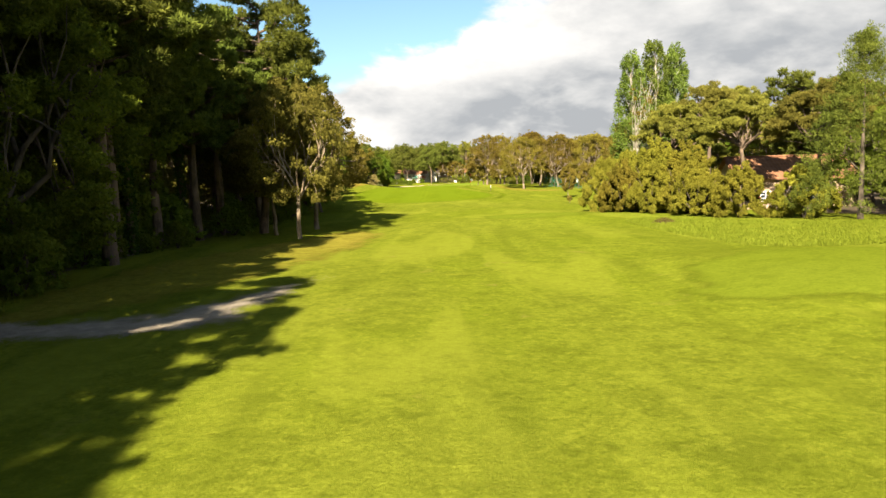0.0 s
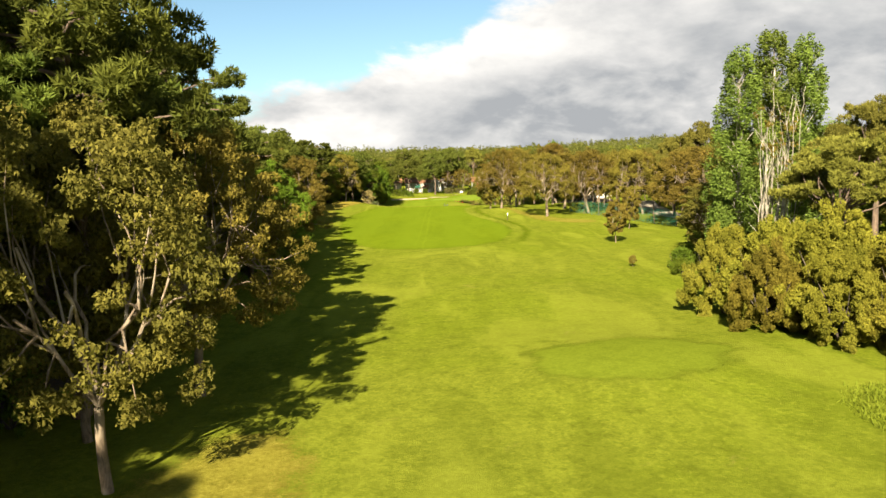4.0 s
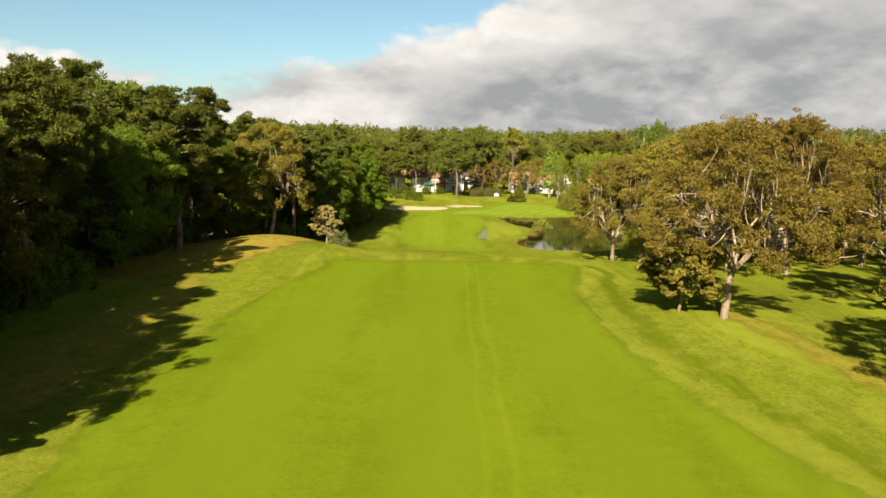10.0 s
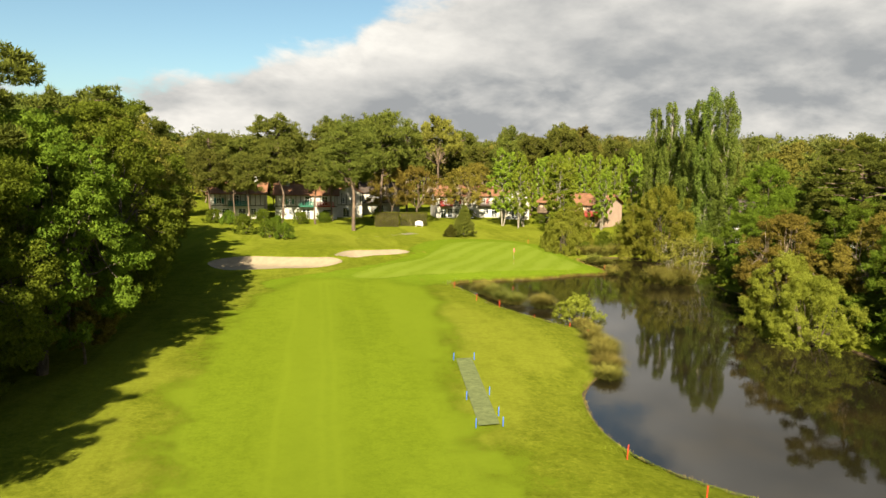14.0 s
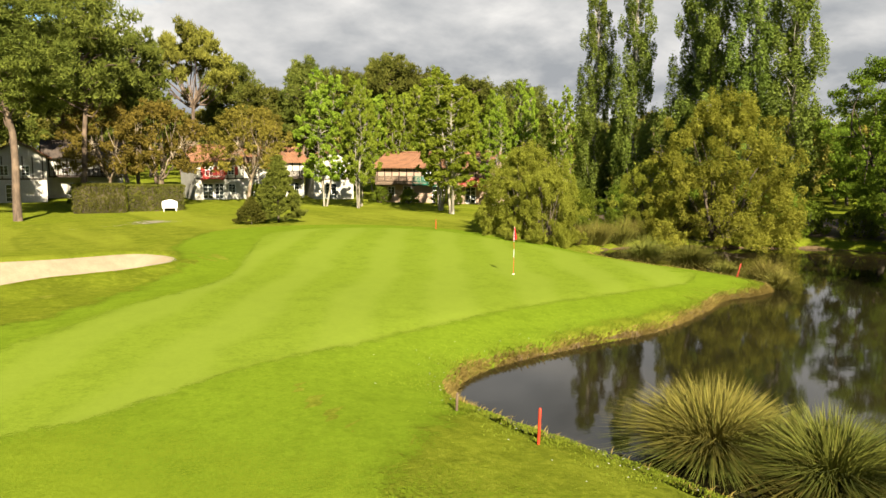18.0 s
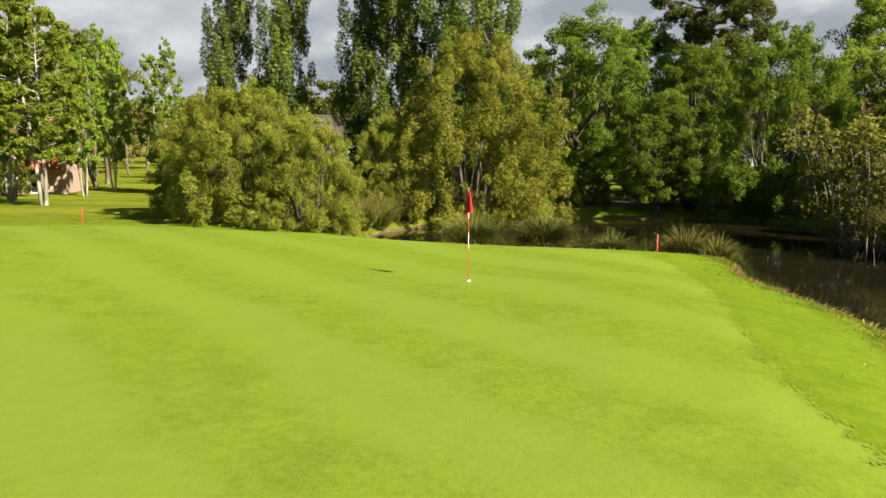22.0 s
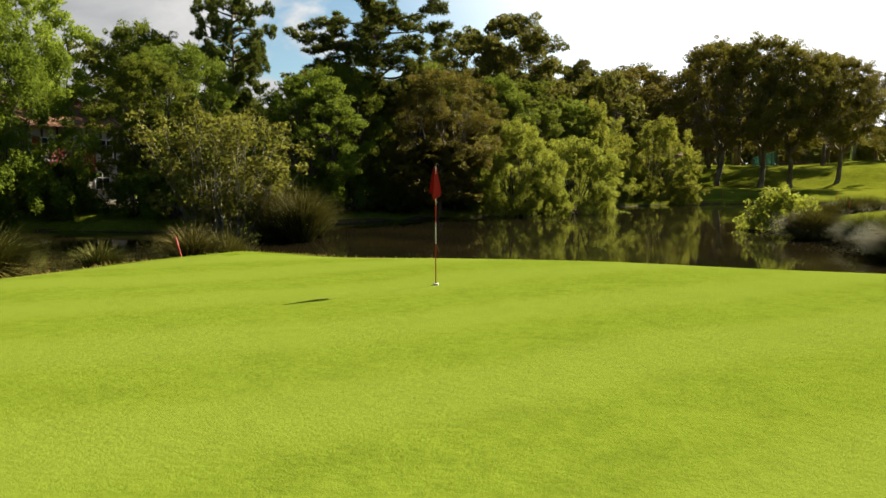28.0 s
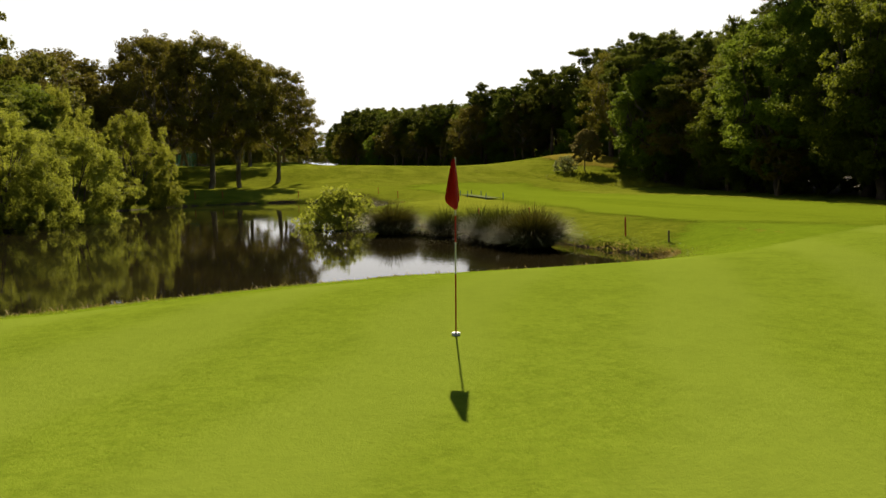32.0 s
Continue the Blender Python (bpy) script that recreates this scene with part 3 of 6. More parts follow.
def leaves(clumps, n, size, rng, slim=0.55, outward=0.7, upward=0.2, shell=0.55, hang=0.0):
    """Leaf blades strewn over clumps (centre, radii): vertices and four-cornered faces."""
    c = np.array([a for a, _ in clumps], float)
    r = np.array([np.broadcast_to(b, 3) for _, b in clumps], float)
    w = (r[:, 0] * r[:, 1] + r[:, 0] * r[:, 2]) ** 0.9
    i = rng.choice(len(c), n, p=w / w.sum())
    d = unit(n, rng)
    f = shell + (1 - shell) * rng.random(n) ** 0.6 + (rng.random(n) < 0.12) * rng.uniform(0, 0.5, n)
    f *= rng.uniform(0.85, 1.12, n)
    p = c[i] + r[i] * d * f[:, None]
    nrm = d * outward + unit(n, rng) * 0.75 + np.array([0, 0, upward])
    nrm /= np.linalg.norm(nrm, axis=1, keepdims=True)
    t = np.cross(nrm, unit(n, rng))
    t[:, 2] -= hang
    t /= np.linalg.norm(t, axis=1, keepdims=True) + 1e-9
    b = np.cross(nrm, t)
    s = size * rng.uniform(0.6, 1.4, n)[:, None]
    t, b = t * s * 0.5, b * s * 0.5 * slim
    v = np.stack([p - t + b, p + t, p - t * 0.6 - b], 1).reshape(-1, 3)
    return v, np.arange(3 * n).reshape(n, 3)


def tuft(clumps, n, length, width, rng, spread=0.9):
    """Needle tufts: narrow blades that fan out from within each clump."""
    c = np.array([a for a, _ in clumps], float)
    r = np.array([np.broadcast_to(b, 3) for _, b in clumps], float)
    w = (r[:, 0] * r[:, 1] + r[:, 0] * r[:, 2]) ** 0.9
    i = rng.choice(len(c), n, p=w / w.sum())
    d = unit(n, rng)
    p = c[i] + r[i] * d * (0.45 + 0.55 * rng.random(n) ** 0.5)[:, None]
    t = d + unit(n, rng) * spread + np.array([0, 0, 0.45])
    t /= np.linalg.norm(t, axis=1, keepdims=True)
    b = np.cross(t, unit(n, rng))
    b /= np.linalg.norm(b, axis=1, keepdims=True) + 1e-9
    s = rng.uniform(0.6, 1.3, n)[:, None]
    t, b = t * length * s, b * width * s * 0.5
    v = np.stack([p - t * 0.3 + b, p + t * 0.7, p - t * 0.3 - b], 1).reshape(-1, 3)
    return v, np.arange(3 * n).reshape(n, 3)


def tubes(lines, sides=6):
    """Tapered round limbs along lines of (x, y, z, radius)."""
    vs, fs, base = [], [], 0
    ang = np.arange(sides) * 2 * np.pi / sides
    for line in lines:
        p = np.array(line, float)
        d = np.gradient(p[:, :3], axis=0)
        d /= np.linalg.norm(d, axis=1, keepdims=True) + 1e-9
        ref = np.where(np.abs(d[:, 2:3]) > 0.9, [[1.0, 0, 0]], [[0, 0, 1.0]])
        u = np.cross(d, ref)
        u /= np.linalg.norm(u, axis=1, keepdims=True) + 1e-9
        v = np.cross(d, u)
        q = p[:, None, :3] + p[:, None, 3:] * (u[:, None] * np.cos(ang)[:, None] + v[:, None] * np.sin(ang)[:, None])
        vs.append(q.reshape(-1, 3))
        for a in range(len(p) - 1):
            for s in range(sides):
                e = (s + 1) % sides
                fs.append((base + a * sides + s, base + a * sides + e, base + (a + 1) * sides + e, base + (a + 1) * sides + s))
        base += len(p) * sides
    return np.concatenate(vs), np.array(fs)


def bend(a, b, ra, rb, rng, n=6, sway=0.12):
    """A bowed limb from a to b."""
    a, b = np.array(a, float), np.array(b, float)
    t = np.linspace(0, 1, n)[:, None]
    reach = np.linalg.norm(b - a) * sway
    p = a + (b - a) * t + rng.normal(size=3) * reach * 0.42 * np.sin(np.pi * t) + rng.normal(size=3) * reach * 0.2 * np.sin(2 * np.pi * t)
    p[1:-1] += rng.normal(size=(n - 2, 3)) * reach * 0.10
    return np.concatenate([p, ra + (rb - ra) * t**0.8], 1)


def burst(clumps, rng, k=6, core=0.62, small=(0.26, 0.5), lift=0.15):
    """Breaks each clump into a core and smaller sprays round it, so that no crown shows plain balls."""
    out = []
    for c, r in clumps:
        r = np.array(np.broadcast_to(r, 3), float)
        out.append((np.array(c, float), r * core))
        for d in unit(k, rng):
            d = d + np.array([0, 0, lift])
            out.append((c + r * d * rng.uniform(0.55, 1.15), r * rng.uniform(*small) * rng.uniform(0.75, 1.25, 3)))
    return out


def crown_clumps(kind, h, rng):
    """Clumps of foliage and the limbs that carry them, for a tree of height h."""
    clumps, lines = [], []
    if kind == "pine":
        top = [(rng.normal() * 0.02 * h, rng.normal() * 0.02 * h, h * 0.95)]
        trunk = bend((0, 0, -0.3), top[0], 0.022 * h, 0.05, rng, 9, 0.035)
        lines.append(trunk)
        for j in range(36):
            f = 0.42 + 0.56 * (j + rng.random()) / 36
            a = j * 2.4 + rng.normal() * 0.3
            base = np.array([np.interp(f * h * 0.95, trunk[:, 2], trunk[:, k]) for k in range(3)])
            reach = h * (0.23 * math.sin(math.pi * min(1, 0.25 + (1 - f) * 1.15)) + 0.03) * rng.uniform(0.7, 1.2)
            tip = base + np.array([math.cos(a) * reach, math.sin(a) * reach, h * rng.uniform(0.0, 0.06)])
            lines.append(bend(base, tip, 0.006 * h, 0.03, rng, 4))
            r = h * rng.uniform(0.042, 0.072)
            clumps.append((tip, (r * 1.15, r * 1.15, r * 0.8)))
            if rng.random() < 0.7:
                clumps.append((base + (tip - base) * 0.55 + rng.normal(size=3) * 0.3, (r, r, r * 0.6)))
        clumps.append((np.array(top[0]) - (0, 0, 0.02 * h), (0.06 * h,) * 3))
    elif kind == "stone_pine":
        fork = np.array([rng.normal() * 0.03 * h, rng.normal() * 0.03 * h, h * 0.55])
        lines.append(bend((0, 0, -0.3), fork, 0.024 * h, 0.014 * h, rng, 7, 0.05))
        for j in range(46):
            a, q = j * 2.4 + rng.normal() * 0.3, math.sqrt((j + 0.5) / 46)
            tip = np.array([math.cos(a) * q * 0.35 * h, math.sin(a) * q * 0.35 * h, h * (0.93 - 0.27 * q * q - (0.07 if j % 3 == 0 else 0.0) + rng.normal() * 0.02)])
            if j % 2 == 0:
                lines.append(bend(fork - (0, 0, rng.random() * 0.05 * h), tip, 0.008 * h, 0.03, rng, 6, 0.16))
            r = h * rng.uniform(0.05, 0.082)
            clumps.append((tip, (r * 1.2, r * 1.2, r * 0.7)))
    elif kind == "high_pine":
        top = np.array([rng.normal() * 0.03 * h, rng.normal() * 0.03 * h, h * 0.93])
        trunk = bend((0, 0, -0.3), top, 0.019 * h, 0.006 * h, rng, 9, 0.07)
        lines.append(trunk)
        for j in range(46):
            f = 0.50 + 0.48 * (j + rng.random()) / 46
            a = j * 2.4 + rng.normal() * 0.35
            base = np.array([np.interp((f - 0.06) * h * 0.95, trunk[:, 2], trunk[:, k]) for k in range(3)])
            reach = h * 0.25 * math.sqrt(max(0.02, 1 - ((f - 0.70) / 0.32) ** 2)) * rng.uniform(0.55, 1.1)
            tip = np.array([base[0] + math.cos(a) * reach, base[1] + math.sin(a) * reach, base[2] + h * (0.05 + rng.uniform(0.0, 0.04))])
            lines.append(bend(base, tip, 0.0055 * h, 0.025, rng, 5, 0.16))
            r = h * rng.uniform(0.05, 0.085)
            clumps.append((tip, (r * 1.2, r * 1.2, r * 0.68)))
            if reach > 0.12 * h:
                side = base + (tip - base) * 0.62 + rng.normal(size=3) * 0.02 * h
                clumps.append((side + (0, 0, 0.02 * h), (r, r, r * 0.55)))
        clumps.append((top, (0.06 * h, 0.06 * h, 0.04 * h)))
    elif kind == "poplar":
        lean = rng.normal(size=2) * 0.012 * h
        lines.append(bend((0, 0, -0.3), (lean[0], lean[1], h * 0.97), 0.014 * h, 0.03, rng, 9, 0.015))
        for j in range(120):
            f = 0.07 + 0.92 * j / 119
            a = j * 2.4 + rng.normal() * 0.4
            q = h * 0.095 * min(1.0, (f / 0.30) ** 0.6) * max(0.0, 1.03 - f) ** 0.34 * rng.uniform(0.25, 1.2)
            tip = np.array([math.cos(a) * q + lean[0] * f, math.sin(a) * q + lean[1] * f, f * h + rng.normal() * 0.3])
            if j % 2 == 0:
                lines.append(bend((lean[0] * f, lean[1] * f, max(0.3, f * h - 0.11 * h)), tip, 0.05, 0.015, rng, 4, 0.05))
            r = h * rng.uniform(0.014, 0.028) * (1.15 - 0.5 * f)
            clumps.append((tip, (r, r, r * rng.uniform(2.2, 3.6))))
    elif kind == "slim":
        for j in range(3):
            a = j * 2.1 + rng.random()
            top = np.array([math.cos(a) * 0.09 * h, math.sin(a) * 0.09 * h, h * rng.uniform(0.78, 0.97)])
            stem = bend((math.cos(a) * 0.012 * h, math.sin(a) * 0.012 * h, -0.3), top, 0.0095 * h, 0.02, rng, 7, 0.05)
            lines.append(stem)
            for i in range(46):
                f = 0.18 + 0.82 * (i + rng.random()) / 46
                b = i * 2.4 + j
                base = np.array([np.interp(f * top[2], stem[:, 2], stem[:, k]) for k in range(3)])
                reach = h * 0.17 * math.sin(math.pi * (0.12 + 0.80 * f)) * rng.uniform(0.5, 1.15)
                tip = base + np.array([math.cos(b) * reach, math.sin(b) * reach, 0.05 * h])
                lines.append(bend(base, tip, 0.022, 0.008, rng, 4, 0.1))
                r = h * rng.uniform(0.016, 0.034)
                clumps.append((tip, (r * 1.2, r * 1.2, r)))
    elif kind in ("oak", "broad", "olive"):
        wide = {"oak": 0.46, "olive": 0.38, "broad": 0.37}[kind]
        low = {"oak": 0.31, "olive": 0.26, "broad": 0.12}[kind]
        fork = np.array([rng.normal() * 0.03 * h, rng.normal() * 0.03 * h, h * 0.24])
        lines.append(bend((0, 0, -0.3), fork, (0.019 if kind == "olive" else 0.025) * h, (0.014 if kind == "olive" else 0.018) * h, rng, 5, 0.10))
        arms = [bend(fork, fork + np.array([math.cos(a) * wide * 0.55 * h, math.sin(a) * wide * 0.55 * h, h * rng.uniform(0.20, 0.42)]), (0.008 if kind == "olive" else 0.012) * h, 0.005 * h, rng, 6, 0.18)
                for a in np.arange(7) * 0.9 + rng.random() * 6]
        lines += arms
        m = {"oak": 78, "olive": 62, "broad": 92}[kind]
        for j in range(m):
            a, f = j * 2.4 + rng.normal() * 0.25, (j + 0.5) / m
            round_ = math.sqrt(max(0.0, 1 - (1.25 * f - 0.25) ** 2)) if kind == "oak" else math.sqrt(max(0.0, 1 - (1.8 * f - 0.8) ** 2))
            q = round_ * math.sqrt(rng.uniform(0.25, 1.15))
            tip = np.array([math.cos(a) * q * wide * h, math.sin(a) * q * wide * h, h * (low + (0.95 - low) * f) + rng.normal() * 0.015 * h])
            arm = arms[rng.integers(0, 7)]
            if j % 2 == 0 or kind == "oak":
                near = min(arms, key=lambda r: np.hypot(*(r[-1, :2] - tip[:2])))
                lines.append(bend(near[rng.integers(3, 6), :3], tip, 0.005 * h, 0.015, rng, 5, 0.14))
            r = h * rng.uniform(0.04, 0.085)
            clumps.append((tip, (r * 1.15, r * 1.15, r * 0.75)))
    elif kind == "willow":
        for j in range(9):
            a = j * 0.7 + rng.random()
            tip = np.array([math.cos(a) * 0.22 * h, math.sin(a) * 0.22 * h, h * rng.uniform(0.5, 0.8)])
            lines.append(bend((math.cos(a) * 0.03 * h, math.sin(a) * 0.03 * h, -0.2), tip, 0.012 * h, 0.02, rng, 6, 0.10))
        for j in range(130):
            a, f = j * 2.4 + rng.normal() * 0.2, ((j + 0.5) / 130) ** 1.6
            q = max(0.0, 1 - (1.12 * f - 0.22) ** 2 / 0.81) ** 0.5 * rng.uniform(0.45, 1.03)
            tip = np.array([math.cos(a) * q * 0.52 * h, math.sin(a) * q * 0.52 * h, h * (0.01 + 0.92 * f)])
            r = h * rng.uniform(0.05, 0.09)
            if j % 3 == 0:
                lines.append(bend((math.cos(a) * 0.05 * h, math.sin(a) * 0.05 * h, 0.05 * h * rng.random()), tip * 1.03, 0.022, 0.006, rng, 6, 0.10))
            clumps.append((tip, (r, r, r * 1.25)))
    elif kind == "bush":
        for j in range(7):
            a = j * 0.9
            lines.append(bend((0, 0, -0.1), (math.cos(a) * 0.5 * h, math.sin(a) * 0.5 * h, h * 0.7), 0.02 * h, 0.01, rng, 4, 0.15))
        for j in range(44):
            a, f = j * 2.4, (j + 0.5) / 44
            q = math.sqrt(1 - f * f) * rng.uniform(0.45, 1.05)
            clumps.append((np.array([math.cos(a) * q * 0.66 * h, math.sin(a) * q * 0.66 * h, h * (0.07 + 0.84 * f)]), h * rng.uniform(0.08, 0.17)))
    elif kind == "bare":
        for j in range(26):
            a, q = j * 2.4, rng.uniform(0.02, 0.13)
            tip = np.array([math.cos(a) * q * h, math.sin(a) * q * h, h * rng.uniform(0.7, 1.0)])
            lines.append(bend((math.cos(a) * 0.02 * h, math.sin(a) * 0.02 * h, h * rng.uniform(0, 0.12)), tip, 0.06, 0.012, rng, 6, 0.06))
            main = lines[-1]
            for _ in range(3):
                p = main[rng.integers(2, 6), :3]
                lines.append(bend(p, p + np.array([rng.normal() * 0.5, rng.normal() * 0.5, rng.uniform(0.8, 2.0)]), 0.03, 0.01, rng, 4, 0.1))
            clumps.append((tip, 0.25))
    elif kind == "stems":
        for j in range(64):
            a, q = j * 2.4, rng.uniform(0.05, 0.44)
            tip = np.array([math.cos(a) * q * h, math.sin(a) * q * h, h * rng.uniform(0.55, 1.0)])
            stem = bend((math.cos(a) * 0.06 * h, math.sin(a) * 0.06 * h, -0.2), tip, 0.026, 0.008, rng, 6, 0.07)
            lines.append(stem)
            for i in (2, 3, 4):
                twig = stem[i, :3] + np.array([rng.normal() * 0.06, rng.normal() * 0.06, rng.uniform(0.06, 0.16)]) * h
                lines.append(bend(stem[i, :3], twig, 0.012, 0.004, rng, 4, 0.08))
                clumps.append((twig, h * rng.uniform(0.02, 0.06)))
            clumps.append((tip, h * rng.uniform(0.03, 0.06)))
    elif kind == "cone":
        lines.append(bend((0, 0, -0.1), (0, 0, h * 0.95), 0.02 * h, 0.01, rng, 4, 0.02))
        for j in range(130):
            f = j / 129
            a = j * 2.4
            q = 0.42 * h * (1 - f) ** 0.85 * rng.uniform(0.75, 1.1)
            clumps.append((np.array([math.cos(a) * q, math.sin(a) * q, h * (0.07 + 0.88 * f)]), (h * 0.075, h * 0.075, h * 0.05)))
    return clumps, lines


SPECIES = {  # shape, height, foliage, bark, label, category
    "pine_tree": ("pine", 18.0, "pine", "pine_bark", "tall dark maritime pine in the woods", "pine tree"),
    "sunlit_pine": ("high_pine", 18.0, "sunlit_pine", "pine_bark", "tall olive-green pine in front of the houses", "pine tree"),
    "umbrella_pine": ("stone_pine", 17.0, "stone_pine", "pine_bark", "umbrella pine with a flat rounded crown", "pine tree"),
    "cork_oak": ("oak", 13.0, "oak", "oak_bark", "spreading oak with brownish spring foliage", "oak tree"),
    "holm_oak": ("olive", 13.0, "olive", "oak_bark", "olive-brown oak at the edge of the woods", "oak tree"),
    "broadleaf_tree": ("broad", 14.0, "broad", "dark_bark", "dense deep green broadleaf tree in full leaf", "tree"),
    "lush_tree": ("broad", 14.0, "lush", "dark_bark", "leafy tree with fresh mid-green foliage", "tree"),
    "fresh_tree": ("broad", 14.0, "bright", "dark_bark", "tall tree with fresh yellow-green leaves", "tree"),
    "green_willow": ("willow", 10.0, "lush", "dark_bark", "domed deep green willow by the pond inlet", "willow tree"),
    "spring_tree": ("slim", 12.0, "bright", "pale_bark", "slender pale-trunked tree with fresh bright leaves", "tree"),
    "poplar_tree": ("poplar", 24.0, "poplar", "pale_bark", "tall narrow columnar green poplar", "poplar tree"),
    "willow_tree": ("willow", 10.0, "willow", "dark_bark", "round feathery willow leafed down to the ground", "willow tree"),
    "bush": ("bush", 2.5, "broad", "dark_bark", "rounded dense green bush", "bush"),
    "golden_bush": ("bush", 5.0, "bamboo", "dark_bark", "large feathery yellow-green bush beside the rough", "bush"),
    "airy_oak": ("olive", 13.0, "olive", "oak_bark", "open pale-barked oak with olive leaves", "oak tree"),
    "bare_tree": ("bare", 13.0, "oak", "pale_bark", "pale leafless many-stemmed poplar beside green ones", "tree"),
    "cedar_tree": ("cone", 15.0, "pine", "dark_bark", "broad dark cedar at the edge of the tee", "cedar tree"),
    "stem_bush": ("stems", 6.5, "olive", "pale_bark", "tall bush of many thin bare stems with sparse leaves", "bush"),
    "dry_tree": ("olive", 6.0, "dry", "pale_bark", "small half-bare tree with dry brown leaves", "tree"),
    "young_oak": ("olive", 6.0, "oak", "oak_bark", "young slender oak with a rounded brown crown", "tree"),
    "olive_bush": ("bush", 3.0, "willow", "oak_bark", "pale olive bush at the water's edge", "bush"),
    # no flowers on this bush: its whitish leaf colour imitates backlight
    "blossom_bush": ("bush", 3.0, "blossom", "pale_bark", "low wide bush with leaves coloured pale as if backlit, at the foot of the woods", "bush"),
    "juniper": ("cone", 5.4, "juniper", "dark_bark", "broad conical dark juniper on the lawn", "conifer"),
}
PROTO = {}


FAR = {}


def far_tree(name, variant, at, spin, size):
    """A tree of the distant woods, kept as arrays to be joined."""
    shape, h, leaf, wood, text, cat = SPECIES[name]
    key = (name, variant)
    if key not in FAR:
        rng = np.random.default_rng(50 + variant + sum(map(ord, name)))
        clumps, lines = crown_clumps(shape, h, rng)
        clumps = burst(clumps, rng, 3)
        v, f = (tuft(clumps, 2200, 0.95, 0.36, rng) if "pine" in shape else leaves(clumps, 2000, 0.75, rng))
        t, q = tubes(lines[:4], 4)
        FAR[key] = (v, f, t, np.concatenate([q[:, [0, 1, 2]], q[:, [0, 2, 3]]]))
    c, s = math.cos(radians(spin)) * size, math.sin(radians(spin)) * size
    turn = np.array([[c, s, 0], [-s, c, 0], [0, 0, size]])
    v, f, t, q = FAR[key]
    place = np.array([at[0], at[1], on_ground(*at[:2])])
    return v @ turn + place, f, t @ turn + place, q


def woods(spots, kinds, sizes, label):
    """Many trees far off, joined: one object for each kind of foliage."""
    lots = {}
    for s in spots:
        k = rnd.choice(kinds)
        lots.setdefault(k, []).append(far_tree(k, rnd.randrange(3), s, rnd.uniform(0, 360), rnd.uniform(*sizes) * rnd.choice((0.8, 0.9, 1.0, 1.0, 1.12)) * (s[2] if len(s) > 2 else 1)))
    for k, rows in lots.items():
        vs, fs, mats, base = [], [], [], 0
        for v, f, t, q in rows:
            for a, b, m in ((v, f, 0), (t, q, 1)):
                vs.append(a), fs.append(b + base), mats.append(np.full(len(b), m, np.int32))
                base += len(a)
        me = mesh_from("woods", np.concatenate(vs), np.concatenate(fs), [M[SPECIES[k][2]], M[SPECIES[k][3]]])
        me.polygons.foreach_set("material_index", np.concatenate(mats))
        tagged(new("woods", me), label, "woods", kind="stuff")


def make_tree(name, level, variant, at, spin, size, label=""):
    """Plants a tree. level: 0 near, 1 middle, 2 far."""
    shape, h, leaf, wood, text, cat = SPECIES[name]
    key = (name, level, variant)
    z = on_ground(*at[:2]) if len(at) == 2 else at[2]
    m = pose(at[0], at[1], z, 0, 0, spin) @ Matrix.Diagonal((*(size if isinstance(size, tuple) else (size,) * 3), 1))
    if key not in PROTO:
        rng = np.random.default_rng(100 * variant + level + sum(map(ord, name)))
        clumps, lines = crown_clumps(shape, h, rng)
        n, s = {"pine": (52000, 0.23), "high_pine": (56000, 0.21), "stone_pine": (52000, 0.22), "poplar": (42000, 0.17), "willow": (96000, 0.135), "bush": (9000, 0.13), "cone": (46000, 0.15),
                "slim": (30000, 0.14), "bare": (300, 0.2), "stems": (11000, 0.13)}.get(shape, (70000, 0.14))
        n, s = {"airy_oak": (30000, 0.145), "cork_oak": (54000, 0.13), "golden_bush": (80000, 0.125)}.get(name, (n, s))
        n, s = int(n * (1, 0.36, 0.06)[level]), s * (1, 1.6, 3.2)[level]
        if shape not in ("bare", "poplar", "stems"):
            clumps = burst(clumps, rng, 8 if shape in ("oak", "olive", "broad", "bush") else 5)
        root = new(name)
        root.empty_display_size = 0.5
        tagged(root, label or text, cat)
        bole = 3 if shape == "slim" else 1
        tv, tf = tubes(lines[:bole], (9, 7, 4)[level])
        trunk = new("trunk", mesh_from("trunk", tv, tf, [M[wood]]))
        if lines[bole:]:
            bv, bf = tubes(lines[bole:], (6, 4, 4)[level])
            limbs = tagged(new("limb_network", mesh_from("limb_network", bv, bf, [M[wood]])), kind="stuff")
            limbs.parent = root
        if shape in ("pine", "high_pine", "stone_pine", "cone"):
            cv, cf = tuft(clumps, n, s * 1.5, s * 0.42, rng)
        else:
            cv, cf = leaves(clumps, n, s * 1.25, rng, hang=0.0, slim={"willow": 0.42, "bush": 0.42}.get(shape, 0.62))
        crown = new("crown", mesh_from("crown", cv, cf, [M[leaf]]))
        trunk.parent = crown.parent = root
        PROTO[key] = root
        root.matrix_basis = m
        return root
    ob = copy_thing(PROTO[key], Matrix.Identity(4))
    ob.matrix_basis = m
    if label:
        tagged(ob, label)
    return ob


def plant(name, level, spots, sizes=(0.9, 1.1), variants=3, label=""):
    for s in spots:
        z = rnd.uniform(*sizes) * (s[2] if len(s) > 2 else 1)
        make_tree(name, level, rnd.randrange(variants), s[:2], rnd.uniform(0, 360), z, label)


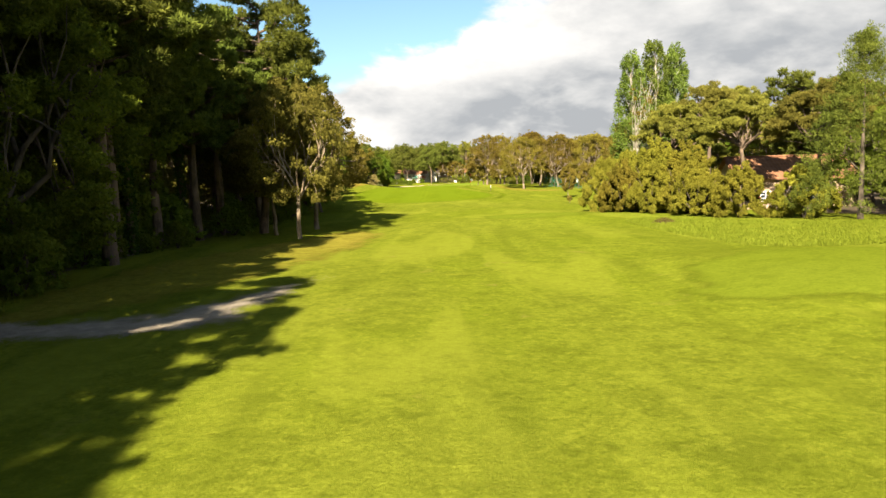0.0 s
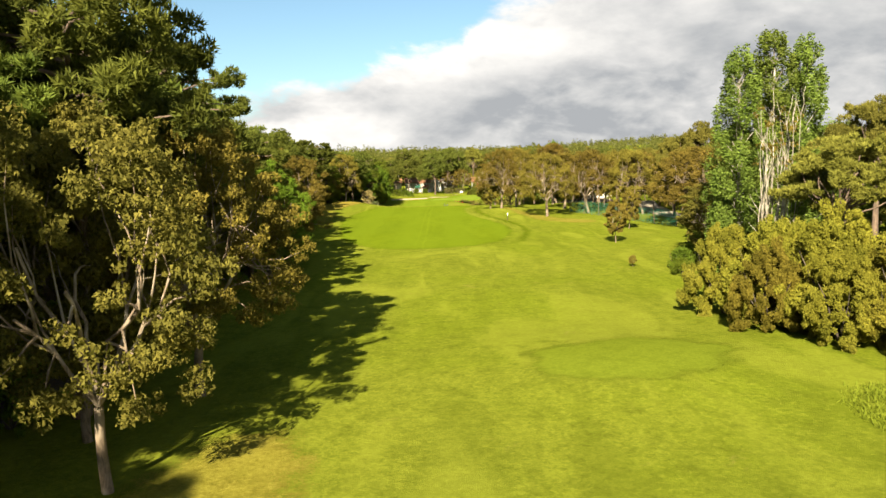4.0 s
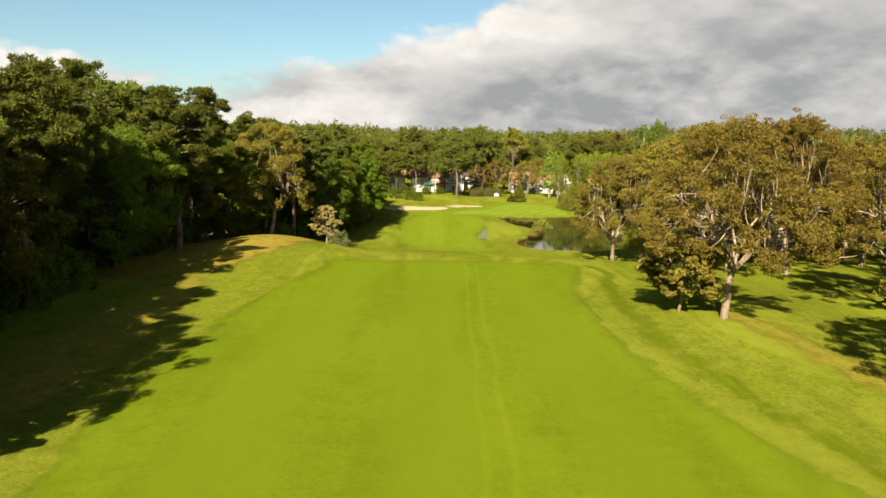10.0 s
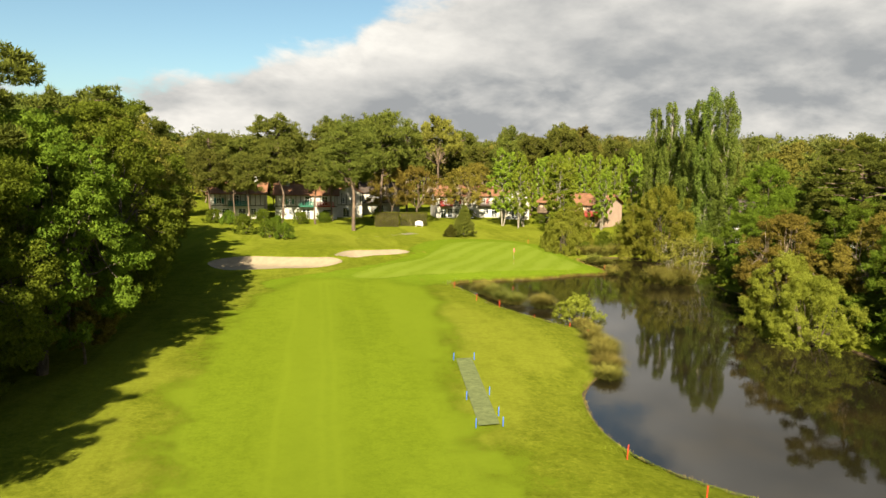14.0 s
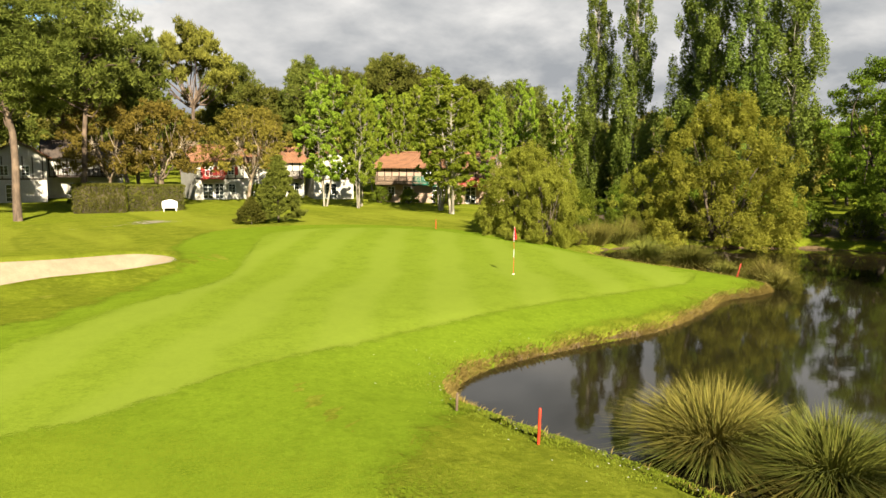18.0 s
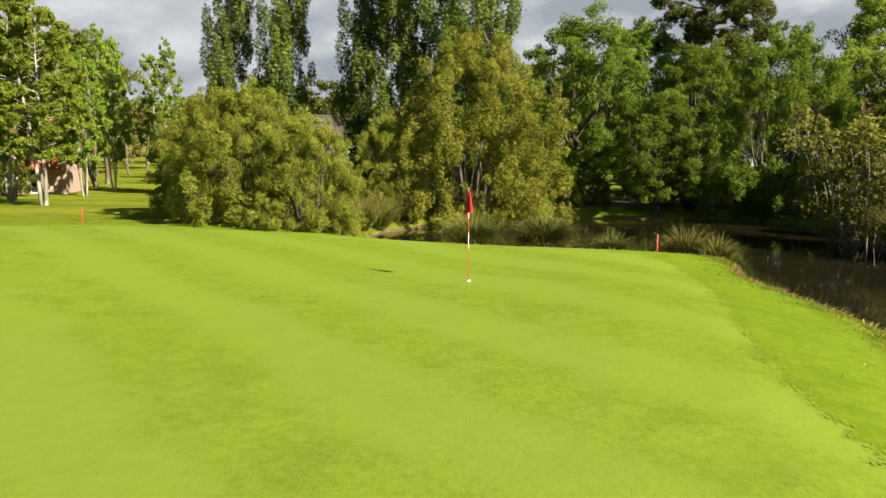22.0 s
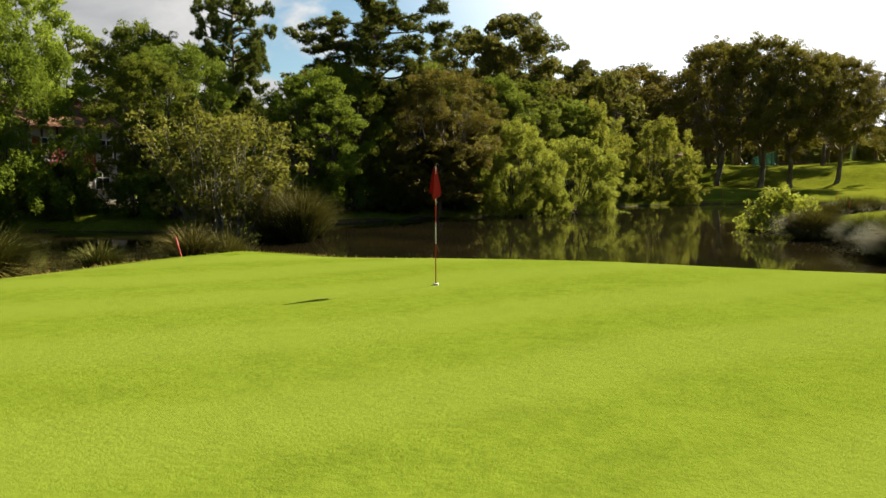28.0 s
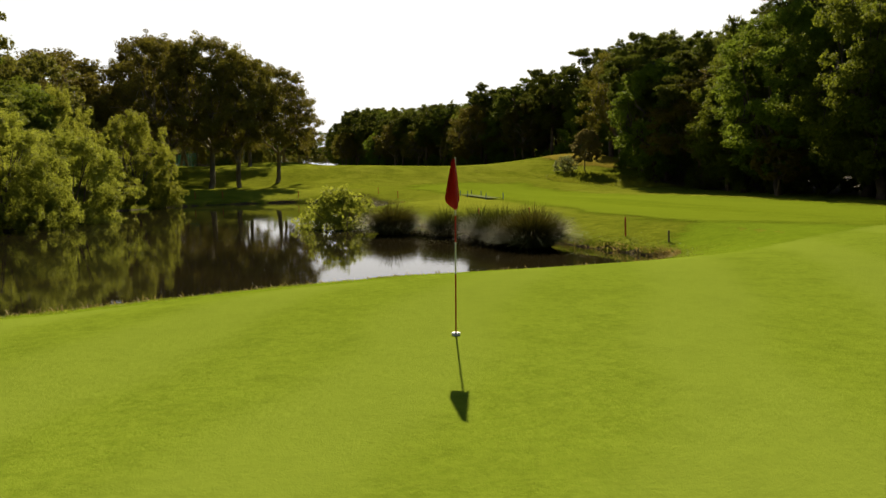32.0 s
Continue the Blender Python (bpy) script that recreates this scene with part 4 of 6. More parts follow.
def tall(name, level, x, y, h, width=None, label="", variant=None, group=""):
    """One tree of a given height and crown width."""
    own = SPECIES[name]
    wide = {"pine": 0.52, "high_pine": 0.60, "stone_pine": 0.82, "poplar": 0.19, "willow": 1.15, "bush": 1.6, "cone": 0.98, "slim": 0.44, "oak": 1.05, "bare": 0.3, "stems": 0.95}.get(own[0], 0.88)
    f = h / own[1]
    w = f if width is None else width / (own[1] * wide)
    return tagged(make_tree(name, level, rnd.randrange(2) if variant is None else variant, (x, y), rnd.uniform(0, 360), (w, w, f), label), group=group)


def belt(x0, x1, y0, y1, gap, jitter=0.55):
    out = []
    for y in np.arange(y0, y1, gap):
        for x in np.arange(x0 + rnd.uniform(0, gap), x1, gap):
            out.append((x + rnd.uniform(-jitter, jitter) * gap, y + rnd.uniform(-jitter, jitter) * gap))
    return out


# ---- woods along the west side ----
WEST = [(-374, -45), (-366, -41.5), (-360, -38.2), (-350, -41), (-338, -45.5), (-322, -44.5), (-305, -43), (-280, -42), (-262, -41), (-235, -42.5), (-205, -48), (-172, -54), (-140, -57), (-115, -60), (-95, -57),
        (-75, -47.5), (-50, -45.5), (-15, -46), (10, -50), (40, -62), (60, -75)]


def west(y):
    return float(curve(WEST, np.array([y]))[0])


def west_kind(y):
    if y < -283:
        return rnd.choice(["pine_tree"] * 5 + ["broadleaf_tree"])
    if y < -250:
        return rnd.choice(["pine_tree", "holm_oak", "pine_tree"])
    if y < -215:
        return rnd.choice(["pine_tree", "holm_oak", "holm_oak", "broadleaf_tree"])
    if y < -125:
        return rnd.choice(["pine_tree", "pine_tree", "holm_oak", "broadleaf_tree"])
    if y < -70:
        return rnd.choice(["broadleaf_tree", "holm_oak", "pine_tree", "pine_tree"])
    return rnd.choice(["broadleaf_tree", "pine_tree", "holm_oak"])


strip("forest_floor", [(y, -128) for y, x in WEST], [(y, x + 1.0) for y, x in WEST], M["litter"], "brown leaf litter under the shady west woods", "forest floor", 0.07, 170, 40)
# dark litter over the grass by the pond: its colour adds to the trees' shade
dish("forest_floor", ring([(24, -12.4), (31, -12.6), (44, -10), (52, -30), (48, -60), (26, -74), (14.5, -62.5), (16.4, -46), (17, -36), (19.6, -28), (22.4, -19)]), M["litter"],
     "brown leaf litter that deepens the shade under the trees east of the pond", "forest floor", 0.03, 30, centre=(30, -38))
dish("forest_floor", ring([(13.2, 11.0), (20, 11.0), (26.6, 7.2), (31, 3.9), (32, -4), (31, -10), (42, -10), (52, 4), (48, 24), (42, 40), (33, 42), (27, 28), (18, 18)]), M["litter"],
     "brown leaf litter that deepens the shade under the trees behind the inlet", "forest floor", 0.03, 30, centre=(34, 12))
strip("forest_floor", [(-345, 26), (-300, 24), (-262, 14), (-240, 14), (-205, 26)], [(-345, 74), (-300, 74), (-262, 74), (-240, 74), (-205, 74)], M["litter"], "brown leaf litter under the trees beside the tee", "forest floor", 0.07, 60, 24)


def low_wood(y):
    """How high the woods grow along the way."""
    return float(np.interp(y, [-350, -340, -312, -297, -265, -255, -205, -165, -125, -105, -80, -45, -25], [1.0, 1.15, 1.15, 1.0, 1.0, 0.92, 0.9, 0.90, 0.94, 0.95, 0.9, 0.91, 0.95]))


HIGH = {"pine_tree": 20.5, "cork_oak": 14.0, "holm_oak": 14.5, "broadleaf_tree": 15.5}
for y in np.arange(-370, 22, 6.0):
    k = west_kind(y)
    if k == "holm_oak" and -250 < y < -60 and int(y) % 4 == 0:
        k = "cork_oak"
    tall(k, 0, west(y) + rnd.uniform(-1.5, 1.0), y + rnd.uniform(-1.5, 1.5), HIGH[k] * rnd.uniform(0.88, 1.08) * low_wood(y), group="trees along the west woods")
for y in np.arange(-355, 30, 6.5):
    k = rnd.choice(["pine_tree", "pine_tree", "pine_tree", "broadleaf_tree"])
    tall(k, 1, west(y) - 6 + rnd.uniform(-1.5, 1.5), y + rnd.uniform(-2, 2), (20.5 * rnd.uniform(0.9, 1.1) if k == "pine_tree" else 17) * low_wood(y))
for y in np.arange(-355, 60, 8.0):
    for d in (14,):
        k = rnd.choice(["pine_tree", "pine_tree", "holm_oak"])
        tall(k, 1, west(y) - d + rnd.uniform(-2, 2), y + rnd.uniform(-3, 3), (20.5 if k == "pine_tree" else 17) * rnd.uniform(0.9, 1.1) * low_wood(y))
for y in np.arange(-350, 20, 3.4):
    x = west(y) + rnd.uniform(-4.0, 1.8)
    make_tree("bush", 1, rnd.randrange(3), (x, y), rnd.uniform(0, 360), rnd.uniform(0.7, 1.7), "dark shady undergrowth bush under the trees")
woods([(west(y) - d + rnd.uniform(-4, 4), y + rnd.uniform(-4, 4), 1.1 * low_wood(y)) for y in np.arange(-360, 60, 10) for d in (23, 34, 47, 62)],
      ["pine_tree", "pine_tree", "holm_oak", "umbrella_pine"], (0.9, 1.1), "deep pine woods behind the edge of the course")
tall("airy_oak", 0, -33.4, -292.6, 13.4, 10.0, "pale-barked olive oak leaning out from the woods", 1)
tall("cork_oak", 0, -33.6, -281.5, 13.8, 11.5, "brownish oak at the edge of the woods", 0)
tall("holm_oak", 0, -36.5, -287.5, 14.5, 10, "olive-brown oak leaning out of the woods", 2)
tall("pine_tree", 0, -38.5, -284.0, 22.5, 11.0)
tall("cork_oak", 0, -41.8, -222, 14.6, 14, "oak with dull brown spring foliage by the woods", 1)
tall("lush_tree", 0, -39.2, -239, 12.4, 9.5, variant=1)
tall("cork_oak", 0, -49.4, -161, 15, 13, "oak with rusty orange spring foliage by the woods", 0)
tall("cork_oak", 0, -49.2, -86, 16.5, 14, "oak with rusty orange spring foliage by the woods", 1)
tall("pine_tree", 0, -56.2, -102.5, 19.0, 12.0)
tall("dry_tree", 0, -41.8, -82.5, 5.8, 4.6)
tall("blossom_bush", 0, -39.6, -84.4, 2.2, 4.4)
for x, y, s in ((-49, -158.5, 1.2), (-51, -163, 1.3), (-47.8, -162, 0.9), (-49.5, -78.5, 1.2), (-48.2, -83, 1.0), (-51, -166, 1.1)):
    make_tree("bush", 0, rnd.randrange(3), (x, y), rnd.uniform(0, 360), s, "dark shady undergrowth bush under the trees")
tall("young_oak", 0, -48.2, -161.5, 7.5, 7.5, "low rusty boughs hanging from the woods")
# ivy on pine trunks near the tee
for x, y, h in ((-45.5, -286, 9), (-44, -318, 10), (-43.5, -303, 8)):
    rng = np.random.default_rng(int(h * 7))
    lv, lf = leaves([((0, 0, z), (0.5, 0.5, 0.7)) for z in np.arange(0.5, h, 0.8)], 3000, 0.24, rng, shell=0.8)
    ob = new("ivy", mesh_from("ivy", lv, lf, [M["ivy"]]))
    ob.location = (x, y, on_ground(x, y))
    tagged(ob, "bright green ivy climbing a pine trunk", "ivy")
    v, f = tubes([[(0, 0, -0.3, 0.3), (0, 0, h * 0.5, 0.25), (0, 0, h + 1, 0.18)]], 8)
    new("stem", mesh_from("stem", v, f, [M["pine_bark"]])).parent = ob

# ---- east of the tee ----
for x, y, h, w in ((0.2, -264, 6.8, 7.0), (2.2, -268, 7.4, 8.0), (0.2, -271.0, 5.6, 6.0), (4.2, -272, 7.8, 9.0), (2.6, -275.5, 5.6, 6.5), (6.0, -277, 7.2, 8.5), (5.2, -281, 5.2, 6.5), (8.4, -284, 5.0, 7.0)):
    tall("golden_bush", 0, x, y, h, w)
tall("poplar_tree", 0, 8.6, -247, 22, 6.0, variant=0)
tall("poplar_tree", 0, 11.8, -245, 24, 6.8, variant=1)
tall("poplar_tree", 0, 15.2, -246, 23, 6.0, variant=0)
tall("bare_tree", 0, 6.3, -259, 16.0, 5.0)
for x, y, h, w in ((8.5, -265, 13.5, 11), (13.5, -273, 13.5, 11), (19, -279, 14, 11), (31, -263, 17, 13), (22, -252, 17, 12), (16.5, -256, 17, 12)):
    tall("umbrella_pine", 0, x, y, h, w)
tall("golden_bush", 0, 13.5, -286.5, 5.2, 7.0)
tall("cedar_tree", 0, 16.2, -291, 17.0, 13.5)
tall("cedar_tree", 0, 22, -300, 18, 13)
for s in belt(22, 60, -345, -205, 9):
    plant(rnd.choice(["pine_tree", "holm_oak", "umbrella_pine", "broadleaf_tree"]), 1, [s], (0.7, 0.9))
plant("holm_oak", 1, [(12, -232, 0.7), (15, -222, 0.65), (20, -214, 0.8), (24, -203, 0.8)])
plant("bush", 0, [(4.5, -243, 0.7), (6, -238, 0.9), (9, -236, 1.0), (12, -228, 1.2)], label="low green bush at the edge of the rough")
tall("young_oak", 0, 6.6, -207.5, 6.6, 3.9)
tall("young_oak", 0, 15.2, -184.4, 7.0, 4.2)
tall("young_oak", 1, 1.2, -236, 1.3, 1.0, "tiny staked sapling in the rough")

# ---- oaks on the east side ----
for x, y, h, w in ((-3.6, -134, 15, 14), (5.1, -152, 14.5, 14), (16.3, -145, 15.5, 15), (13.5, -128, 15, 14), (24, -156, 15, 14), (27.5, -176, 14.5, 13),
                   (-0.6, -88, 15, 13), (4.0, -85.2, 16.5, 14.5), (7.5, -84.6, 18.5, 16), (12.5, -85, 18, 16), (3, -112, 17, 14), (14, -108, 18, 15), (16, -97, 18, 14)):
    tall("cork_oak", 0, x, y, h, w, group="oaks along the fairway")
tall("young_oak", 0, -6.2, -131.5, 6.5, 7.0, "low leafy oak boughs beside the fairway")
for s in belt(24, 66, -190, -72, 11.5):
    plant("cork_oak", 1, [s], (1.0, 1.25))
tall("umbrella_pine", 1, 49, -130, 22, 13)
tall("umbrella_pine", 1, 32, -160, 18, 10)

# ---- round the pond ----
for x, y, h, w in ((18.6, -29.5, 9.4, 9.0), (22, -38, 9.5, 9)):
    tall("cork_oak", 0, x, y, h, w, "brown-leaved oak leaning over the pond")
tall("willow_tree", 0, 13.4, -40.5, 6.6, 9.0, "pale green willow bush over the far bank")
tall("willow_tree", 0, 15.4, -34.5, 6.4, 8.0, "pale green willow bush over the far bank")
tall("willow_tree", 0, 12.4, -58.5, 7.5, 9.0, "rounded green willow on the pond bank")
tall("willow_tree", 0, 17.0, -52, 8.5, 9.0, "olive willow on the pond bank")
tall("holm_oak", 0, 25, -52, 17.5, 14, "open-crowned dark oak beyond the pond", 0)
tall("holm_oak", 0, 33, -58, 18, 13, "open-crowned dark oak beyond the pond", 2)
tall("pine_tree", 0, 25.4, -31, 14.4, 9.5, "dark pine above the pond trees")
tall("pine_tree", 0, 40, -31, 17, 5.5, "tall thin dark pine")
tall("lush_tree", 0, 22.2, -20.8, 8.4, 7.4)
tall("young_oak", 0, 17.9, -27.9, 5.2, 6.5, "low brown boughs hanging over the pond")
tall("young_oak", 0, 20.4, -31.8, 6.4, 6.5, "low brown boughs hanging over the pond")
tall("broadleaf_tree", 0, 23.5, -25.5, 9.0, 7.5)
tall("stem_bush", 0, 18.2, -10.9, 7.1, 7.8)
tall("green_willow", 0, 33.2, -8.4, 11.0, 11.6)
tall("broadleaf_tree", 0, 29, -15, 8.5, 6.5)
tall("broadleaf_tree", 0, 33, -20, 10.5, 9)
tall("fresh_tree", 0, 46, -17, 15.8, 12)
tall("broadleaf_tree", 0, 44, -25, 14, 8)
tall("lush_tree", 0, 39.5, 4.5, 13.6, 11, "large bright green broadleaf tree behind the inlet")
tall("broadleaf_tree", 0, 31.5, -1.5, 7.5, 6.5)
tall("fresh_tree", 0, 48, 1.5, 14.5, 10)
tall("pine_tree", 0, 47, -4, 17, 9)
tall("broadleaf_tree", 0, 41, -3.5, 11, 8)
tall("willow_tree", 0, 24.6, 8.4, 10.4, 13.0, "big rounded yellow-green willow by the inlet", 0)
tall("willow_tree", 0, 21.2, 12.4, 5.5, 5.5, "rounded yellow-green willow by the inlet", 1)
tall("willow_tree", 0, 12.2, 15.0, 6.3, 8.2, "rounded olive willow bush beside the green", 2)
tall("willow_tree", 0, 10.7, 10.9, 4.8, 5.8, "rounded olive willow bush beside the green", 1)
tall("willow_tree", 0, 15.8, 20, 6.4, 7.5, "rounded olive willow bush beside the green", 0)
for x, y, h in ((35.8, 34.4, 23.4), (36, 29.0, 24), (35.6, 21.2, 22.4), (35.4, 17.6, 23.4), (35.2, 14.2, 24.6), (36.8, 11.2, 23.6)):
    tall("poplar_tree", 0, x, y, h, 4.7, group="row of poplars behind the pond")
tall("olive_bush", 0, -2.0, -29.4, 3.6, 6.0)
tall("broadleaf_tree", 0, -42.0, -45, 16.0, 12.5, variant=0)
tall("broadleaf_tree", 0, -43.5, -52, 14, 11, variant=1)
tall("broadleaf_tree", 0, -41.5, -34, 17.5, 13, variant=2)
tall("holm_oak", 0, -42.5, -24, 17, 13)
tall("broadleaf_tree", 0, -43.5, -14, 16, 12, variant=1)
tall("holm_oak", 0, -47, -2, 17, 12)
tall("young_oak", 0, -40.2, -43.0, 5.5, 5, "low rusty oak boughs at the edge of the woods")
tall("juniper", 0, 0.1, 33.6, 5.6, 4.9)
tall("juniper", 0, -2.4, 33.0, 2.2, 3.2, "low spreading juniper on the lawn")
for x, y, h, w in ((38, -40, 12, 11), (42, -48, 13, 11), (30, -68, 14, 13), (45, -62, 14, 12), (24, -74, 14, 12)):
    tall("holm_oak", 1, x, y, h, w)
woods(belt(54, 110, -70, 85, 10), ["broadleaf_tree", "broadleaf_tree", "holm_oak", "pine_tree"], (0.6, 0.8), "dense mixed trees east of the pond")
for x, y, h, w in ((20.5, -46, 10, 9), (19.0, -51, 9, 8), (21.5, -42, 10, 8), (18.5, -55, 8, 7), (23, -34, 10, 8)):
    tall("broadleaf_tree", 0, x, y, h, w, "dark leafy tree hanging over the far bank")
for x, y, s in ((17.0, -47.5, 1.2), (16.6, -50.5, 1.1), (17.8, -44.5, 1.2), (18.0, -31.5, 1.0), (15.8, -54, 1.2), (14.2, -57, 1.0), (19.5, -36, 1.2), (18.8, -39.5, 1.2), (20.6, -27.5, 1.1), (21.5, -19.5, 1.0), (22.5, -15.5, 1.1)):
    make_tree("bush", 0, rnd.randrange(3), (x, y), rnd.uniform(0, 360), s, "dense green bush on the pond bank")
for x, y, h, w in ((-47, -64, 15, 11), (-48, -72, 15.5, 11), (-49.5, -59, 16.5, 11)):
    tall("pine_tree", 0, x, y, h, w)
for x, y, s in ((29, 10.2, 1.1), (30.5, 12.6, 1.3), (27.2, 13.4, 1.0), (32.5, 9.0, 1.2), (34, 13.5, 1.2), (34, 18, 1.3), (33.5, 23, 1.2), (34, 28, 1.2), (33.5, 33, 1.1), (31, 20, 1.0), (24, 14.5, 1.0), (29.5, 17, 1.1)):
    make_tree("bush", 0, rnd.randrange(3), (x, y), rnd.uniform(0, 360), s, "dark bush under the trees behind the inlet")
# undergrowth on the east bank
for x, y, s in ((22, -14, 1.0), (24.5, -13, 1.2), (22.5, -17.5, 0.9), (22, -24, 1.0), (20, -26.5, 0.9), (19.5, -31.5, 0.9), (17.5, -33, 0.8), (33, 3, 0.9), (31.5, 6, 1.0), (28, 8.5, 0.8), (33.5, -3, 1.0),
                (31.5, -11, 1.1), (27, -12.5, 0.9), (36, -12, 1.2), (38, 0, 1.2), (35, -6, 1.0), (26, -20, 1.3), (28, -24, 1.3), (30, -29, 1.4), (34, -25, 1.4), (26, -36, 1.3), (31, -38, 1.4), (27, -43, 1.3),
                (22, -47, 1.2), (36, -33, 1.4), (18, 12.5, 0.8), (14.5, 12, 0.7), (28.5, 12, 1.2), (31, 16, 1.2), (26, 16, 1.0), (20, 18, 1.0), (12, -66, 0.9), (17, -60, 1.2), (21, -56, 1.3)):
    make_tree("bush", 0 if x < 30 else 1, rnd.randrange(3), (x, y), rnd.uniform(0, 360), s, "dense green bush on the pond bank")

# ---- round the houses in the north ----
for x, y, h, w in ((-18.9, 44.2, 20.6, 12), (-34.5, 78, 23, 15), (-32.8, 60.5, 17.5, 9.5), (-46.5, 61.5, 15, 9), (-22.5, 64, 15, 8.5), (-42, 62.5, 13.5, 6.5), (-5.4, 73, 21.5, 9), (-26, 56, 14.5, 6.5), (-38.8, 57, 14.5, 6.5), (-12, 84, 23, 11), (-50, 79, 19, 13), (-43, 80, 17.5, 13), (-26, 80, 17.5, 12), (-31, 84, 18, 12), (-56, 66, 16, 11), (-12.5, 64.5, 24, 12), (-23.5, 82, 22, 13), (-19.5, 76.5, 23, 12)):
    tall("sunlit_pine", 0 if y < 50 else 1, x, y, h, w)
tall("umbrella_pine", 1, 2.1, 76, 24, 12.5)
tall("umbrella_pine", 1, 43, 95, 23, 15)
tall("umbrella_pine", 1, 50, 84, 20, 13)
for x, y, h, w in ((-4.5, 63, 12.2, 13), (6.2, 65, 12.2, 11), (-10, 66, 12, 11), (12, 78, 13, 11)):
    tall("cork_oak", 1, x, y, h, w)
for x, y, h, w in ((12.6, 54.8, 15.8, 6.5), (14.6, 49.6, 14.8, 4), (16.8, 53.8, 15, 5), (19.2, 36.5, 14.8, 7.0), (21, 42, 15.5, 6.0), (27, 64, 17, 4.5), (30, 63, 17.5, 4.5), (33, 62, 17, 4.5), (36, 60, 16.8, 4.5),
                   (38.5, 57, 16.5, 4.5), (41, 53, 16, 4.5), (24.5, 66, 16, 4.5), (43.5, 49, 15.5, 4.5), (31, 46, 13, 4.5)):
    tall("spring_tree", 0 if y < 56 else 1, x, y, h, w)
for x, y, s in ((-43, 57.5, 1.1), (-40.5, 55.5, 0.9), (-36.5, 58, 1.2), (-33.5, 56, 0.8), (-29, 57, 1.0), (-46.5, 60, 1.2), (-24.5, 60, 0.9), (-31, 30.5, 1.1), (-33.5, 33, 1.2), (-38, 38, 1.3), (9, 70, 0.9), (22.5, 60, 0.9), (27.5, 51, 1.3), (24, 55, 0.8), (-24, 63, 0.9), (-12, 70, 1.0), (33, 26, 0.9), (30, 31, 1.0)):
    make_tree("bush", 0, rnd.randrange(3), (x, y), rnd.uniform(0, 360), s, "rounded garden bush in front of the houses")
for x, y, h in ((14, 84, 17), (20, 82, 19), (26, 80, 20), (32, 77, 22), (38, 74, 20), (44, 70, 19), (49, 64, 18), (10, 88, 21), (23, 88, 22), (35, 84, 23)):
    tall("sunlit_pine", 1, x, y, h, 10)
# ---- distant woods ----
woods(belt(-150, 190, 92, 250, 13), ["sunlit_pine", "umbrella_pine", "holm_oak"], (0.85, 1.05), "woods of pines behind the houses")
woods(belt(72, 175, -330, 90, 14), ["pine_tree", "cork_oak", "holm_oak"], (0.8, 1.0), "mixed woods far to the east")
woods([(x, y, 0.42) for x, y in belt(-140, 120, -404, -374, 8)], ["holm_oak"], (1.0, 1.4), "low undergrowth behind the tee")
woods(belt(-90, 70, -470, -372, 13), ["pine_tree", "holm_oak"], (0.9, 1.1), "pine woods behind the tee")


def far_woods(name, xs, ys, n, seed, label):
    """Canopy of the farthest woods, too many trees to count."""
    rng = np.random.default_rng(seed)
    x, y = rng.uniform(*xs, n), rng.uniform(*ys, n)
    z = land(x, y)
    clumps = [((a, b, c + rng.uniform(9, 14)), (rng.uniform(4, 7), rng.uniform(4, 7), rng.uniform(4, 7))) for a, b, c in zip(x, y, z)]
    v, f = leaves(burst(clumps, rng, 3), n * 85, 1.8, rng)
    tagged(new(name, mesh_from(name, v, f, [M["canopy"]])), label, "woods", kind="stuff")


far_woods("distant_woods", (-420, 520), (250, 900), 1800, 5, "distant wooded hills of pines")
far_woods("distant_woods", (-420, 420), (-900, -470), 1000, 9, "distant woods of pines in the south")
far_woods("distant_woods", (175, 620), (-500, 330), 1100, 6, "distant woods of pines on the east")
far_woods("distant_woods", (-420, -140), (-500, 330), 900, 8, "distant woods of pines on the west")


# ---- pond edge ----
def grown(outline, d):
    t = np.roll(outline, -1, 0) - np.roll(outline, 1, 0)
    t /= np.linalg.norm(t, axis=1, keepdims=True)
    n = np.stack([t[:, 1], -t[:, 0]], 1)
    if outside(outline, *(outline[:1] + n[:1] * 0.2).T)[0] < 0:
        n = -n
    return outline + n * np.asarray(d)[..., None]


def build_bank():
    fine = ring(POND, 3)
    rng = np.random.default_rng(2)
    wob = np.interp(np.arange(len(fine)), np.arange(0, len(fine) + 3, 3), rng.uniform(0.03, 0.20, len(np.arange(0, len(fine) + 3, 3))))
    rows = []
    for f in (-0.35, 0.02, 0.45, 1.0):
        p = grown(fine, wob * f if f > 0 else np.full(len(fine), f))
        z = ground_height(p[:, 0], p[:, 1]) + 0.025
        if f < 0:
            z = np.full(len(p), WATER - 0.15)
        p = np.concatenate([p, z[:, None]], 1)
        rows.append(np.concatenate([p, p[:1]]))
    ob = new("pond_bank", mesh_from("pond_bank", np.stack(rows), grid_faces(4, len(fine) + 1), [M["dirt"]]))
    tagged(ob, "worn brown earth bank along the pond", "bank", kind="structure")


build_bank()


